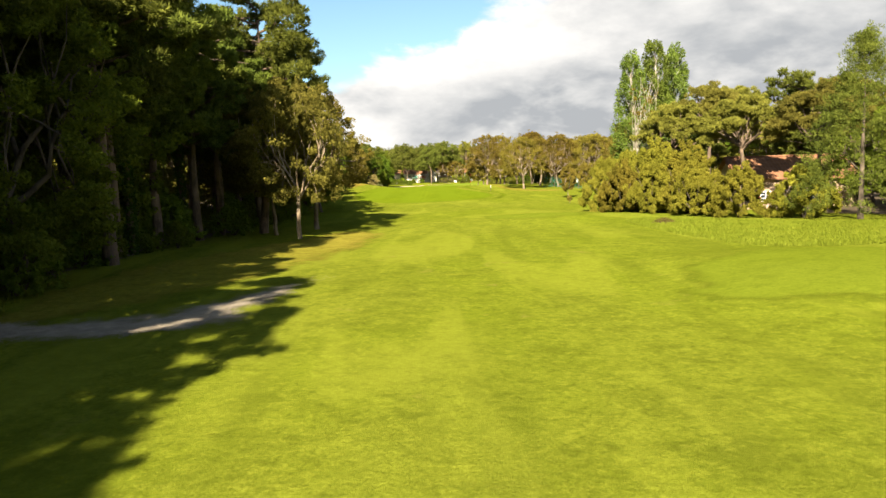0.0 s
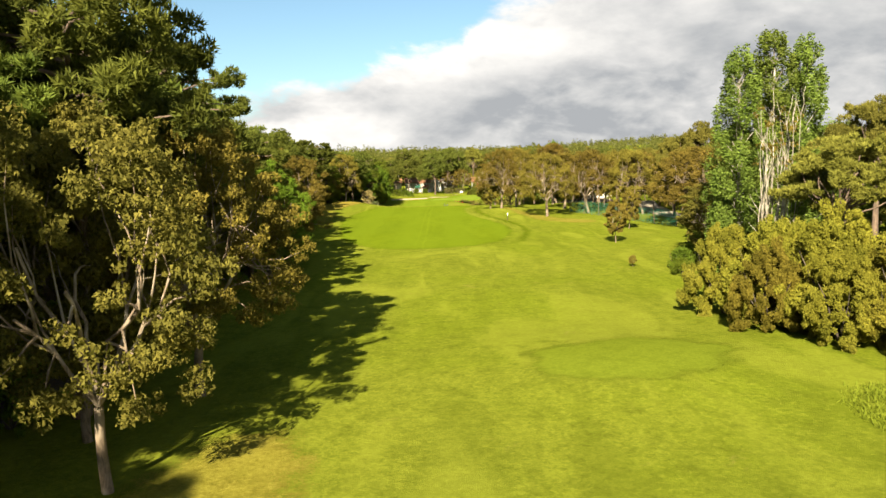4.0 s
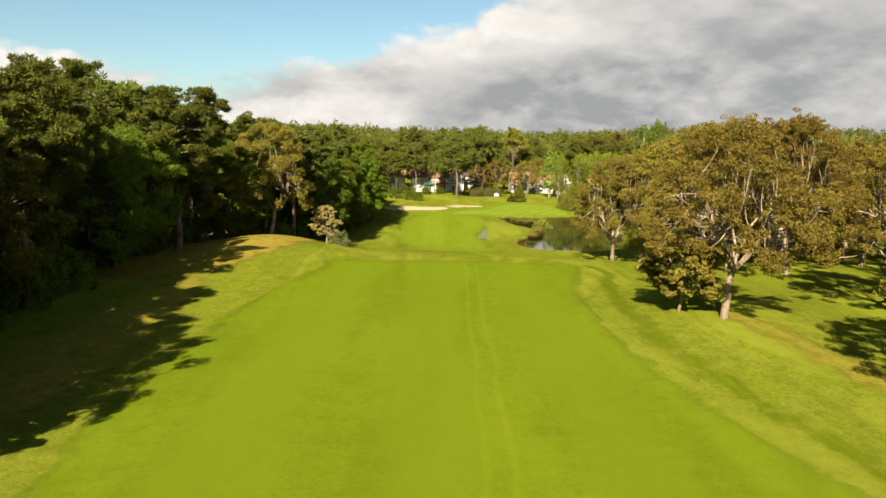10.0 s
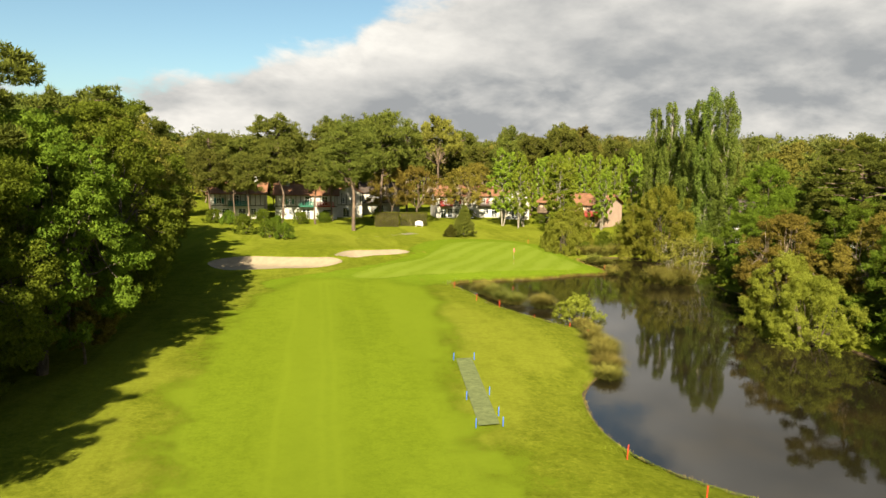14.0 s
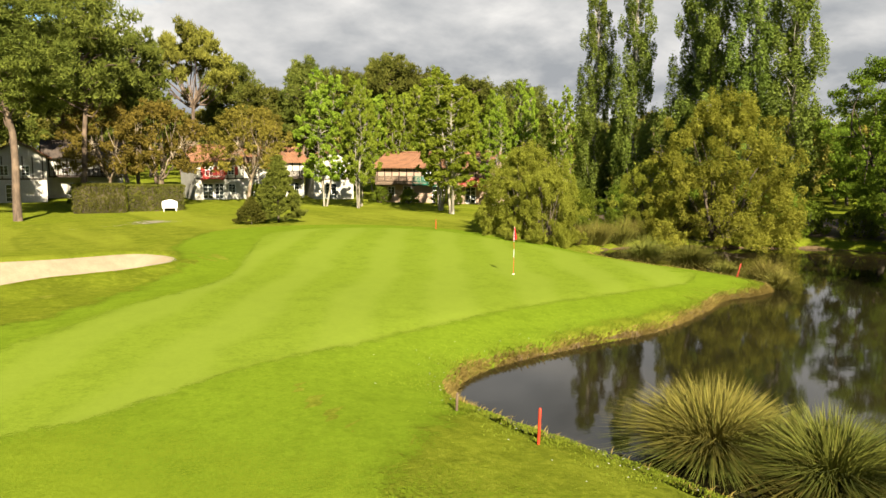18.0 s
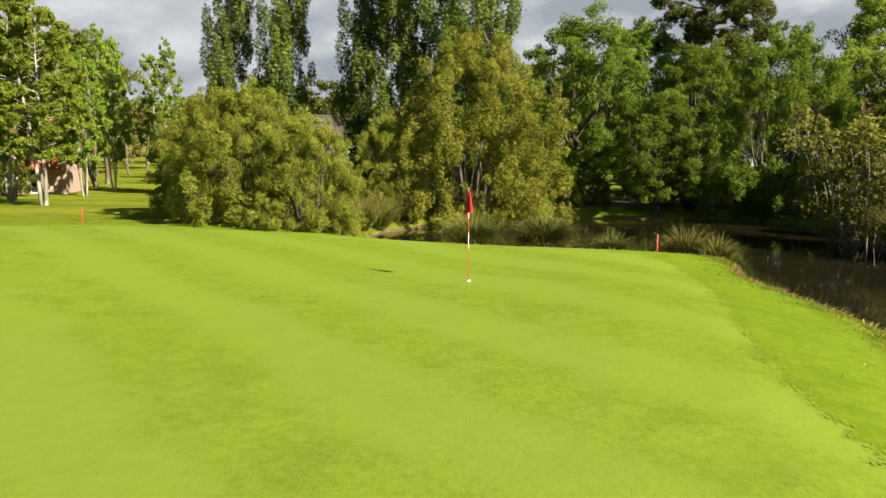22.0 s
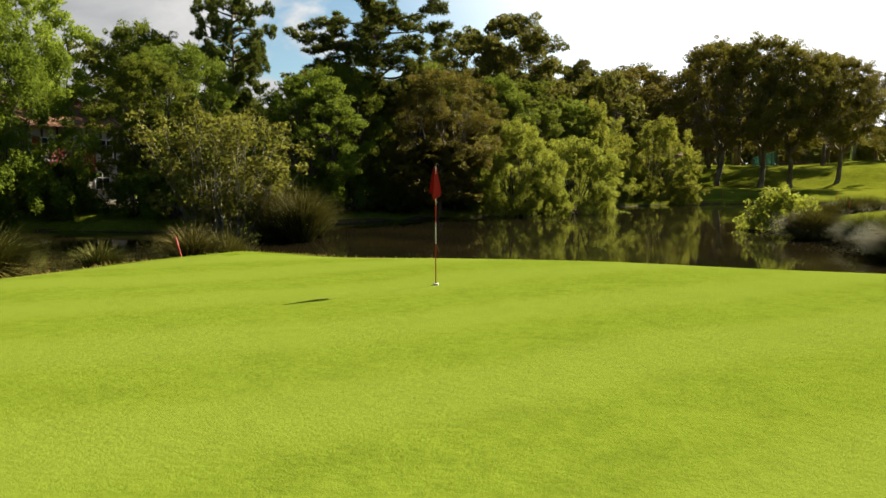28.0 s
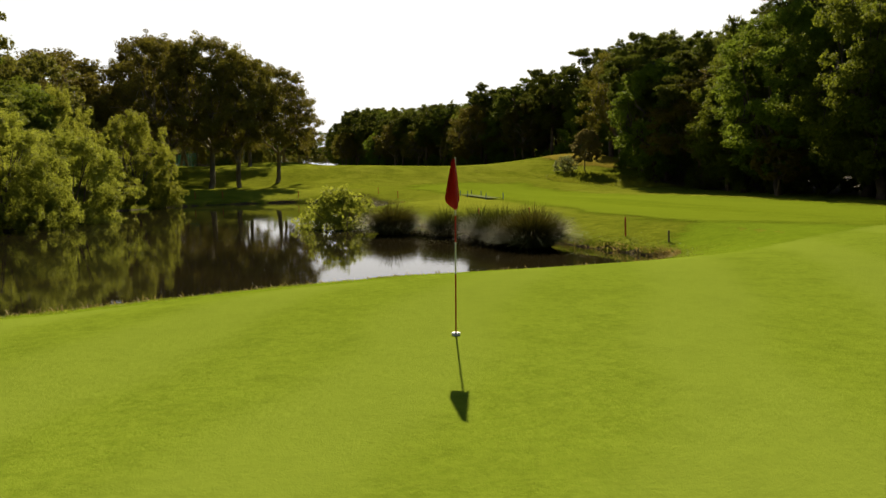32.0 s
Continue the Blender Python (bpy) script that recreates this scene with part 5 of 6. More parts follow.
def blades(p, height, rng, lean=0.35, width=0.02, fan=None, droop=0.35):
    """Grass blades standing at the points p."""
    n = len(p)
    h = np.asarray(height) * rng.uniform(0.55, 1.15, n)
    d = rng.normal(size=(n, 3)) * lean
    if fan is not None:
        d = d * 0.4 + fan
    d[:, 2] = 1
    d /= np.linalg.norm(d, axis=1, keepdims=True)
    a = rng.uniform(0, 6.283, n)
    s = np.stack([np.cos(a), np.sin(a), 0 * a], 1) * width * rng.uniform(0.6, 1.4, n)[:, None]
    mid = p + d * h[:, None] * 0.55
    tip = p + d * h[:, None] + np.stack([d[:, 0], d[:, 1], -np.hypot(d[:, 0], d[:, 1])], 1) * h[:, None] * droop
    v = np.stack([p - s, p + s, mid - s * 0.7, mid + s * 0.7, tip], 1).reshape(-1, 3)
    i = np.arange(n)[:, None] * 5
    f = np.concatenate([i + [0, 1, 3], i + [0, 3, 2], i + [2, 3, 4]])
    return v, f


def grass_along():
    """Straw-coloured fringe hanging to the water, and green blades behind it."""
    rng = np.random.default_rng(12)
    fine = ring(POND, 4)
    side = np.where((fine[:, 0] < 12.5) & (fine[:, 1] < 12), 1.0, 0.3)
    tufty = 0.35 + np.abs(np.sin(np.arange(len(fine)) * 0.61) + np.sin(np.arange(len(fine)) * 0.23 + 1)) * 0.6
    w = side * tufty
    i = rng.choice(len(fine), 90000, p=w / w.sum())
    j = (i + 1) % len(fine)
    f = rng.random(len(i))[:, None]
    base = fine[i] * (1 - f) + fine[j] * f
    out = grown(fine, np.ones(len(fine))) - fine
    back = rng.gamma(1.5, 0.26, len(i)) * (0.55 + 0.5 * tufty[i])
    p = base + out[i] * (back - 0.06)[:, None]
    z = ground_height(p[:, 0], p[:, 1])
    dry = (back < 0.20 + 0.17 * rng.random(len(i))) & ((base[:, 1] > -12.6) & (base[:, 0] < 12.5) | (rng.random(len(i)) < 0.12))
    lean = np.concatenate([-out[i] * 0.9, np.zeros((len(i), 1))], 1)
    v, q = blades(np.concatenate([p[dry], z[dry, None]], 1), 0.21, rng, 0.9, 0.013, lean[dry])
    tagged(new("dry_bank_grass", mesh_from("dry_bank_grass", v, q, [M["straw"]])), "dry straw-coloured grass fringe hanging over the water", "grass", kind="stuff")
    p, z = p[~dry], z[~dry]
    v, q = blades(np.concatenate([p, z[:, None]], 1), 0.06, rng, 0.6, 0.010)
    tagged(new("bank_grass", mesh_from("bank_grass", v, q, [M["long_grass"]])), "ragged long grass along the pond edge", "grass", kind="stuff")


grass_along()


def long_grass(outline, n, height, seed, label):
    rng = np.random.default_rng(seed)
    lo, hi = outline.min(0), outline.max(0)
    p = rng.uniform(lo, hi, (n, 2))
    p = p[outside(outline, p[:, 0], p[:, 1]) < rng.normal(0, 0.4, n)]
    v, q = blades(np.concatenate([p, ground_height(p[:, 0], p[:, 1])[:, None]], 1), height, rng, 0.4, 0.03)
    tagged(new("long_grass", mesh_from("long_grass", v, q, [M["long_grass"]])), label, "grass", kind="stuff")


long_grass(ring([(-3.5, -287), (1, -283.5), (8, -289), (18, -296), (18, -306), (8, -310), (-0.5, -309.5), (-2.4, -303), (-3.2, -296)]), 70000, 0.26, 21, "tall uncut grass in front of the bushes")
long_grass(ring([(-44, -79), (-38, -84), (-35, -80), (-38, -72), (-42, -66), (-46, -68)]), 12000, 0.35, 22, "tall uncut grass at the edge of the woods")
long_grass(ring([(-43, -352), (-38, -348), (-40, -330), (-43, -318), (-48, -318), (-48, -345)]), 8000, 0.4, 23, "tall uncut grass under the pines")


def rushes(x, y, r, h, n, mat, label, name="rush_clump", z=None, arch=1.6):
    """An arching clump: blades of this year and dry ones of the last."""
    rng = np.random.default_rng(int(abs(x * 31 + y * 17)))
    h = h * 1.3
    root = new(name)
    root.empty_display_size = 0.3
    root.location = (x, y, z if z is not None else max(on_ground(x, y), WATER))
    other = {"reed": "rush", "rush": "reed"}[mat]
    for title, part_mat, share, reach in (("inner_tuft", mat, 0.72, 1.0), ("outer_tuft", other, 0.28, 0.88)):
        k = int(n * share * 1.8)
        a, q = rng.uniform(0, 6.283, k), r * 0.42 * np.sqrt(rng.random(k))
        p = np.stack([np.cos(a) * q, np.sin(a) * q, np.full(k, -0.1)], 1)
        fan = np.stack([np.cos(a), np.sin(a), 0 * a], 1) * (q / r * arch * (1.1 if title == "inner_tuft" else 1.9))[:, None]
        v, f = blades(p, h * reach * (1.12 - 0.3 * q / r), rng, 0.42, 0.016, fan, 0.5)
        tagged(new(title, mesh_from(title, v, f, [M[part_mat]])), kind="stuff").parent = root
    return tagged(root, label, "rushes", "rush clumps along the pond")


DRY, LUSH = "brown dry rush clump in the shallow pond edge", "dark green arching rush clump at the pond edge"
for x, y, r, h, n in ((-7.8, -17.0, 1.3, 1.25, 4200), (-3.9, -24.6, 1.3, 1.2, 3000),
                      (-2.9, -32.8, 0.8, 0.8, 900), (-3.2, -34.7, 0.9, 0.9, 1100), (-3.6, -36.8, 0.9, 0.85, 1000), (-4.4, -39.2, 0.9, 0.9, 1000), (-4.4, -41.6, 1.2, 1.0, 1400),
                      (-5.2, -43.5, 1.2, 1.0, 1400), (-5.8, -45.4, 1.3, 1.05, 1500), (-6.6, -47.4, 1.1, 0.9, 1100), (12.0, -4.2, 0.8, 1.1, 900), (11.5, -5.2, 0.6, 0.9, 500)):
    rushes(x, y, r, h, n, "reed", DRY)
for x, y, r, h, n in ((-7.2, -19.0, 1.1, 1.2, 3000), (-7.1, -21.4, 0.55, 1.15, 1300), (-6.0, -22.7, 0.9, 1.05, 2200),
                      (12.9, 4.4, 1.0, 1.35, 1500), (13.3, 1.4, 1.3, 1.3, 1900), (12.6, -1.4, 0.7, 0.8, 700)):
    rushes(x, y, r, h, n, "rush", LUSH)
for x, y, r, h, n in ((16.6, -12.4, 1.0, 2.0, 1300), (14.4, -11.8, 0.9, 1.9, 1200), (15.2, -13.4, 0.8, 1.6, 800), (17.6, -13.4, 0.9, 1.6, 800)):
    rushes(x, y, r, h, n, "reed", "tall pale straw-coloured reeds on a spit in the pond", "reeds", WATER, 1.0)

# brown reeds under the trees on the north bank of the inlet
for i in range(15):
    t = i / 14
    rushes(13.0 + 15.5 * t, 10.6 + 1.9 * math.sin(t * 3.1) - 2.6 * t + rnd.uniform(-0.4, 0.4), rnd.uniform(0.9, 1.3), rnd.uniform(1.0, 1.5), 700, "reed", "brown dry reeds on the bank of the inlet", "reeds", arch=1.0)


def pond_weed():
    """Dark leaves afloat in the shallows round the rushes."""
    rng = np.random.default_rng(31)
    n = 3200
    c = np.array([(-7.2, -19.5), (-6.2, -22.5), (-4.5, -25), (-2, -27), (-6.0, -24)])[rng.integers(0, 5, n)]
    p = c + rng.normal(0, 1.25, (n, 2))
    p = p[outside(POND, p[:, 0], p[:, 1]) < -0.1]
    n = len(p)
    a, r = rng.uniform(0, 6.283, n), rng.uniform(0.02, 0.065, n)
    tip = rng.uniform(-0.012, 0.02, (n, 5))
    v = np.stack([np.stack([p[:, 0] + np.cos(a + k * 1.257) * r, p[:, 1] + np.sin(a + k * 1.257) * r, WATER + 0.012 + np.maximum(tip[:, k], -0.008)], 1) for k in range(5)], 1)
    tagged(new("pond_weed", mesh_from("pond_weed", v, np.arange(5 * n).reshape(n, 5), [M["weed"]], flat=True)), "dark leaves of water weed afloat on the pond", "water weed", kind="stuff")


pond_weed()


def daisies():
    """Tiny white flowers in the grass along the pond."""
    rng = np.random.default_rng(77)
    fine = ring(POND, 4)
    near = fine[(fine[:, 0] < -2) & (fine[:, 1] > -36)]
    i = rng.integers(0, len(near), 240)
    p = near[i] + rng.normal(0, 0.9, (240, 2))
    p = p[outside(POND, p[:, 0], p[:, 1]) > 0.35]
    z = ground_height(p[:, 0], p[:, 1]) + 0.05
    a = rng.uniform(0, 6.283, len(p))
    out = []
    for k in range(4):
        b = a + k * math.pi / 2
        out.append(np.stack([p[:, 0] + np.cos(b) * 0.016, p[:, 1] + np.sin(b) * 0.016, z], 1))
    v = np.stack(out, 1).reshape(-1, 3)
    tagged(new("daisies", mesh_from("daisies", v, np.arange(len(v)).reshape(-1, 4), [M["daisy"]])), "tiny white daisies in the grass by the pond", "flowers", kind="stuff")


daisies()

# dense undergrowth between the trunks of the west woods beside the tee
brush = random.Random(77)
for y in np.arange(-352, -285, 2.6):
    make_tree("bush", 1, brush.randrange(3), (west(y) - 4.5 + brush.uniform(-2.0, 2.0), y), brush.uniform(0, 360), brush.uniform(1.3, 2.1), "dark shady undergrowth bush under the trees")
kept = rnd.getstate()
woods([(x, y, 0.45) for x, y in belt(-82, -62, -300, -180, 5)], ["holm_oak"], (0.9, 1.2), "low undergrowth deep in the west woods")
rnd.setstate(kept)


# ---- made things: helpers ----
def box(bm, x0, x1, y0, y1, z0, z1):
    v = [bm.verts.new((x, y, z)) for z in (z0, z1) for x, y in ((x0, y0), (x1, y0), (x1, y1), (x0, y1))]
    for f in ((3, 2, 1, 0), (4, 5, 6, 7), (0, 1, 5, 4), (1, 2, 6, 5), (2, 3, 7, 6), (3, 0, 4, 7)):
        bm.faces.new([v[i] for i in f])


def part(name, bm, mat, parent=None, label=""):
    """One mesh from a bmesh, under a thing or a part."""
    me = bpy.data.meshes.new(name)
    bm.to_mesh(me)
    bm.free()
    me.materials.append(mat)
    ob = new(name, me)
    ob.parent = parent
    return tagged(ob, label)


def boxes(name, rows, mat, parent=None, label="", bevel=0.0):
    bm = bmesh.new()
    for r in rows:
        box(bm, *r)
    if bevel:
        bmesh.ops.bevel(bm, geom=bm.edges[:], offset=bevel, segments=2, affect="EDGES")
    return part(name, bm, mat, parent, label)


def window(root, x, z, w, h, shutter=None, y=0.0, door=False):
    """A glazed opening in the front wall with its frame, bars and shutters."""
    b, d = 0.07, 0.05
    rows = [(x - w / 2, x + w / 2, y - d, y + 0.02, z, z + b), (x - w / 2, x + w / 2, y - d, y + 0.02, z + h - b, z + h),
            (x - w / 2, x - w / 2 + b, y - d, y + 0.02, z + b, z + h - b), (x + w / 2 - b, x + w / 2, y - d, y + 0.02, z + b, z + h - b),
            (x - b / 2, x + b / 2, y - d, y + 0.02, z + b, z + h - b)]
    n = 3 if door else 2
    for i in range(1, n + 1):
        zz = z + h * i / (n + 1)
        rows.append((x - w / 2 + b, x + w / 2 - b, y - d * 0.7, y + 0.02, zz - 0.02, zz + 0.02))
    win = boxes("door" if door else "window", rows, M["white_paint"], root)
    boxes("pane", [(x - w / 2 + b * 0.5, x + w / 2 - b * 0.5, y - 0.015, y + 0.01, z + b * 0.5, z + h - b * 0.5)], M["glass"], win)
    if shutter:
        for s in (-1, 1):
            a = x + s * (w / 2 + 0.06) if s > 0 else x - w / 2 - 0.06 - w / 2
            slats = [(a, a + w / 2, y - 0.05, y - 0.004, z, z + h)] + [(a + 0.04, a + w / 2 - 0.04, y - 0.07, y - 0.05, z + k, z + k + 0.05) for k in np.arange(0.08, h - 0.1, 0.14)]
            boxes("shutter", slats, M[shutter], win)
    return win


def balcony(root, x0, x1, z, mat, depth=1.3, y=0.0):
    bal = boxes("balcony", [(x0, x1, y - depth, y, z - 0.14, z)], M[mat], root)
    boxes("handrail", [(x0, x1, y - depth, y - depth + 0.07, z + 0.92, z + 1.0), (x0, x0 + 0.07, y - depth, y, z + 0.92, z + 1.0), (x1 - 0.07, x1, y - depth, y, z + 0.92, z + 1.0)], M[mat], bal)
    for xx in np.arange(x0 + 0.05, x1, 0.18):
        boxes("baluster", [(xx - 0.055, xx + 0.055, y - depth + 0.01, y - depth + 0.05, z, z + 0.92)], M[mat], bal)
    for xx in (x0 + 0.04, x1 - 0.04):
        boxes("bracket", [(xx - 0.05, xx + 0.05, y - depth * 0.8, y, z - 0.30, z - 0.14)], M[mat], bal)


def tiled_roof(root, x0, x1, y0, y1, z, rise, mat, over=0.6, along="x"):
    """A gabled roof with rolled tiles; along: the ridge's way."""
    if along == "y":
        x0, x1, y0, y1 = y0, y1, x0, x1
    x0, x1, y0, y1 = x0 - over, x1 + over, y0 - over, y1 + over
    mid = (y0 + y1) / 2
    n = int((x1 - x0) / 0.11)
    xs = np.linspace(x0, x1, n)
    roll = 0.035 * np.cos(xs * 2 * math.pi / 0.44)
    for side, ye in (("roof_slope", y0), ("roof_slope", y1)):
        rows = []
        for k in range(9):
            f = k / 8
            yy = ye + (mid - ye) * f
            rows.append(np.stack([xs, np.full(n, yy), z - over * 0.4 + (rise + over * 0.4) * f + roll + 0.03 * (k % 2)], 1))
        under = [r - np.array([0, 0, 0.16]) for r in (rows[-1], rows[0])]
        p = np.stack(rows + under + rows[:1])
        if along == "y":
            p = p[..., [1, 0, 2]]
        ob = new(side, mesh_from(side, p, grid_faces(len(p), n), [M[mat]], flat=True))
        ob.parent = root
    r = [(x, mid, z + rise + 0.05, 0.12) for x in (x0, (x0 + x1) / 2, x1)]
    if along == "y":
        r = [(b, a, c, d) for a, b, c, d in r]
    v, f = tubes([r], 8)
    new("ridge", mesh_from("ridge", v, f, [M[mat]])).parent = root


def house(x, y, turn, w, d, eaves, rise, wall="white_wall", roof="tile", timber="dark_wood", windows=(), doors=(), balconies=(), beams=True, along="x", chimney=None, label=""):
    root = tagged(new("house"), label or "white two-storey house with a clay tiled roof and painted balconies", "house")
    body = bmesh.new()
    box(body, 0, w, 0, d, -0.6, eaves)
    if along == "x":
        for xx in (0, w):
            f = [body.verts.new((xx, yy, zz)) for yy, zz in ((0, eaves), (d, eaves), (d / 2, eaves + rise * 0.8))]
            body.faces.new(f if xx else f[::-1])
    else:
        for yy in (0, d):
            f = [body.verts.new((xx, yy, zz)) for xx, zz in ((0, eaves), (w, eaves), (w / 2, eaves + rise * 0.8))]
            body.faces.new(f if not yy else f[::-1])
    part("wall", body, M[wall], root)
    tiled_roof(root, 0, w, 0, d, eaves, rise * 0.8, roof, along=along)
    for xx, zz, ww, hh, sh in windows:
        window(root, xx, zz, ww, hh, sh)
    for xx, ww, hh in doors:
        window(root, xx, 0.1, ww, hh, None, door=True)
    for x0, x1, zz, mat in balconies:
        balcony(root, x0, x1, zz, mat)
    if beams:
        top = eaves - 0.1
        boxes("beam", [(0.0, w, -0.04, 0, 2.72, 2.88)], M[timber], root)
        for k in np.arange(0.1, w, 1.05):
            boxes("post", [(k, k + 0.13, -0.035, 0, 2.88, top)], M[timber], root)
    if chimney:
        boxes("chimney", [(chimney[0] - 0.35, chimney[0] + 0.35, chimney[1] - 0.35, chimney[1] + 0.35, eaves, eaves + rise + 0.8),
                          (chimney[0] - 0.45, chimney[0] + 0.45, chimney[1] - 0.45, chimney[1] + 0.45, eaves + rise + 0.8, eaves + rise + 0.95)], M["white_wall"], root)
    root.matrix_basis = pose(x, y, on_ground(x, y), 0, 0, turn)
    return tagged(root, group="houses round the course")


WHITE = "white half-timbered tiled house with "
house(-48.5, 69.5, 0, 11.5, 9, 5.6, 2.4, windows=((2, 3.2, 1.0, 1.2, "teal_wood"), (9.2, 0.9, 1.2, 1.3, None), (5.6, 3.0, 1.2, 2.0, None)), doors=((3.4, 1.6, 2.1), (6.8, 1.6, 2.1)),
      balconies=((4.0, 8.4, 2.9, "teal_wood"),), chimney=(9.5, 4), label=WHITE + "a teal balcony")
house(-34.6, 68.4, 0, 13.2, 9, 5.5, 2.4, windows=((3.1, 3.3, 0.8, 1.1, "green_wood"), (3.3, 0.9, 0.9, 1.3, None), (6.8, 3.0, 1.1, 2.0, None), (10.6, 3.0, 1.2, 2.0, None)),
      doors=((6.6, 1.7, 2.1), (11.0, 1.8, 2.1)), balconies=((5.0, 8.2, 2.9, "green_wood"), (8.8, 12.6, 2.9, "red_wood")), chimney=(2.5, 4), label=WHITE + "green and red balconies")
house(-21.4, 73.6, 0, 5.8, 9, 5.6, 2.2, windows=((1.4, 3.2, 0.9, 1.2, None), (3.6, 3.2, 0.9, 1.2, None)), doors=((2.2, 1.5, 2.1),), along="y", label=WHITE + "a plain gable end")
house(-15.2, 81, 0, 9, 8, 5.6, 2.4, roof="dark_tile", windows=((2.0, 3.2, 1.0, 1.2, None), (6.6, 3.2, 1.0, 1.2, None)), doors=((4.4, 1.6, 2.1),), balconies=((0.6, 8.4, 2.9, "dark_wood"),),
      label="dark half-timbered house with a shaded wooden balcony")
house(1.6, 73.4, 0, 9.4, 9, 5.4, 2.4, windows=((1.9, 3.2, 1.0, 1.2, "red_wood"), (4.8, 3.3, 0.9, 1.1, "red_wood"), (4.9, 0.9, 1.0, 1.2, None)), doors=((1.7, 1.4, 2.1), (3.2, 1.2, 2.1)),
      balconies=((0.8, 3.6, 2.9, "red_wood"),), label=WHITE + "red shutters and a red balcony")
house(11.0, 74.6, -6, 6.0, 8, 5.4, 2.2, windows=((2.0, 3.2, 1.1, 1.3, "red_wood"), (2.6, 0.8, 1.3, 1.3, None)), doors=((4.6, 1.4, 2.1),), balconies=((0.6, 5.6, 2.9, "dark_wood"),),
      label=WHITE + "red shutters and a dark balcony")
house(17.2, 70.5, -12, 5.6, 9, 5.4, 2.2, windows=((1.6, 3.2, 1.0, 1.2, None), (3.8, 3.2, 1.0, 1.2, None)), doors=((2.4, 1.6, 2.1),), along="y", label=WHITE + "a half-timbered gable")
house(22.6, 61.6, -50, 15.4, 9, 4.9, 2.2, wall="pink_wall", windows=((2.2, 0.9, 1.0, 1.2, None), (7.2, 3.0, 1.1, 1.8, None), (10.6, 3.2, 1.0, 1.2, None)), doors=((1.9 + 2.6, 1.2, 2.1), (8.8, 1.6, 2.1), (13.2, 1.4, 2.1)),
      balconies=((0.4, 5.0, 2.5, "stake_wood"), (5.6, 8.6, 2.5, "green_wood"), (12.0, 15.2, 2.4, "red_wood")), label="pink and white two-storey house under an orange tiled roof")
house(38.5, 33.2, -52, 5.2, 9, 5.6, 2.3, roof="dark_tile", windows=((2.6, 3.3, 1.1, 1.4, None), (2.6, 5.6, 0.8, 0.9, None)), doors=((2.0, 1.3, 2.2), (3.5, 1.3, 2.2)), balconies=((0.8, 4.4, 2.9, "dark_wood"),), along="y",
      label="shaded gabled house with dark balcony and tall glazed doors")
house(41.5, 29.5, -52, 9, 9, 5.4, 2.3, roof="dark_tile", windows=((2.6, 3.2, 1.1, 1.3, None), (6.0, 3.2, 1.1, 1.3, None)), doors=((3.5, 1.6, 2.1),), balconies=((1.0, 5.4, 2.9, "white_paint"),),
      label="shaded white house behind the pond willows")
house(46.5, -3.0, -90, 10, 9, 5.6, 2.3, windows=((2.5, 3.2, 1.1, 1.3, None), (6.5, 3.2, 1.1, 1.3, None), (6.5, 0.9, 1.1, 1.3, None)), doors=((3.2, 1.6, 2.1),), balconies=((2.2, 6.6, 2.5, "white_paint"),),
      label="shaded white house with a white railed balcony")
house(41.5, -14.6, -90, 8, 9, 5.6, 2.3, windows=((1.6, 3.2, 1.0, 1.3, "red_wood"), (5.8, 3.2, 1.1, 1.3, None), (5.4, 0.9, 1.2, 1.3, None)), doors=((2.6, 1.5, 2.1),), balconies=((1.0, 4.2, 2.5, "red_wood"),),
      label="shaded white house with a red balcony")
house(14.5, -270, -6, 13, 8.5, 3.9, 2.8, wall="pink_wall", windows=((3, 0.9, 1.2, 1.2, "red_wood"), (8, 0.9, 1.2, 1.2, "red_wood")), beams=False, label="low house with a red tiled roof behind the bushes")
house(41, -160, -110, 12, 9, 3.4, 2.2, windows=((3, 0.9, 1.2, 1.2, None), (8, 0.9, 1.2, 1.2, None)), beams=False, label="low white house behind the oaks")


# ---- golf things ----
def build_flag():
    root = tagged(new("golf_flag"), "red flag hanging limp on a striped flagstick in the hole", "flagstick")
    z = on_ground(0, 0) + 0.04
    root.location = (0, 0, z)
    for a, b, mat in ((0.0, 0.73, "red_paint"), (0.73, 1.11, "white_paint"), (1.11, 1.43, "red_paint"), (1.43, 2.12, "white_paint")):
        v, f = tubes([[(0, 0, a, 0.0095), (0, 0, b, 0.0095)]], 10)
        new("stick", mesh_from("stick", v, f, [M[mat]])).parent = root
    u, w = np.meshgrid(np.linspace(0, 1, 28), np.linspace(0, 1, 26))
    fold = 0.03 + 0.11 * w**0.9
    ang = u * 2.6 - 0.5
    x = 0.012 + (u - 0.42) * fold * 1.5
    y = np.sin(ang * 3.1) * fold * 0.55
    zz = 2.10 - w * (0.60 - 0.30 * np.abs(u - 0.45) ** 1.2)
    cloth = new("flag", mesh_from("flag", np.stack([x, y, zz], -1), grid_faces(26, 28), [M["flag_red"]]))
    cloth.parent = root
    v, f = tubes([[(0, 0, 0.003, 0.056), (0, 0, 0.008, 0.056), (0, 0, 0.009, 0.05), (0, 0, -0.09, 0.05)]], 20)
    new("cup", mesh_from("cup", v, f, [M["white_paint"]])).parent = root
    # flat dark disc across the cup, its colour standing for the shade inside
    bm = bmesh.new()
    bmesh.ops.create_circle(bm, cap_ends=True, radius=0.05, segments=20)
    bmesh.ops.translate(bm, verts=bm.verts[:], vec=(0, 0, 0.004))
    part("hole", bm, M["dark_tile"], root)


build_flag()


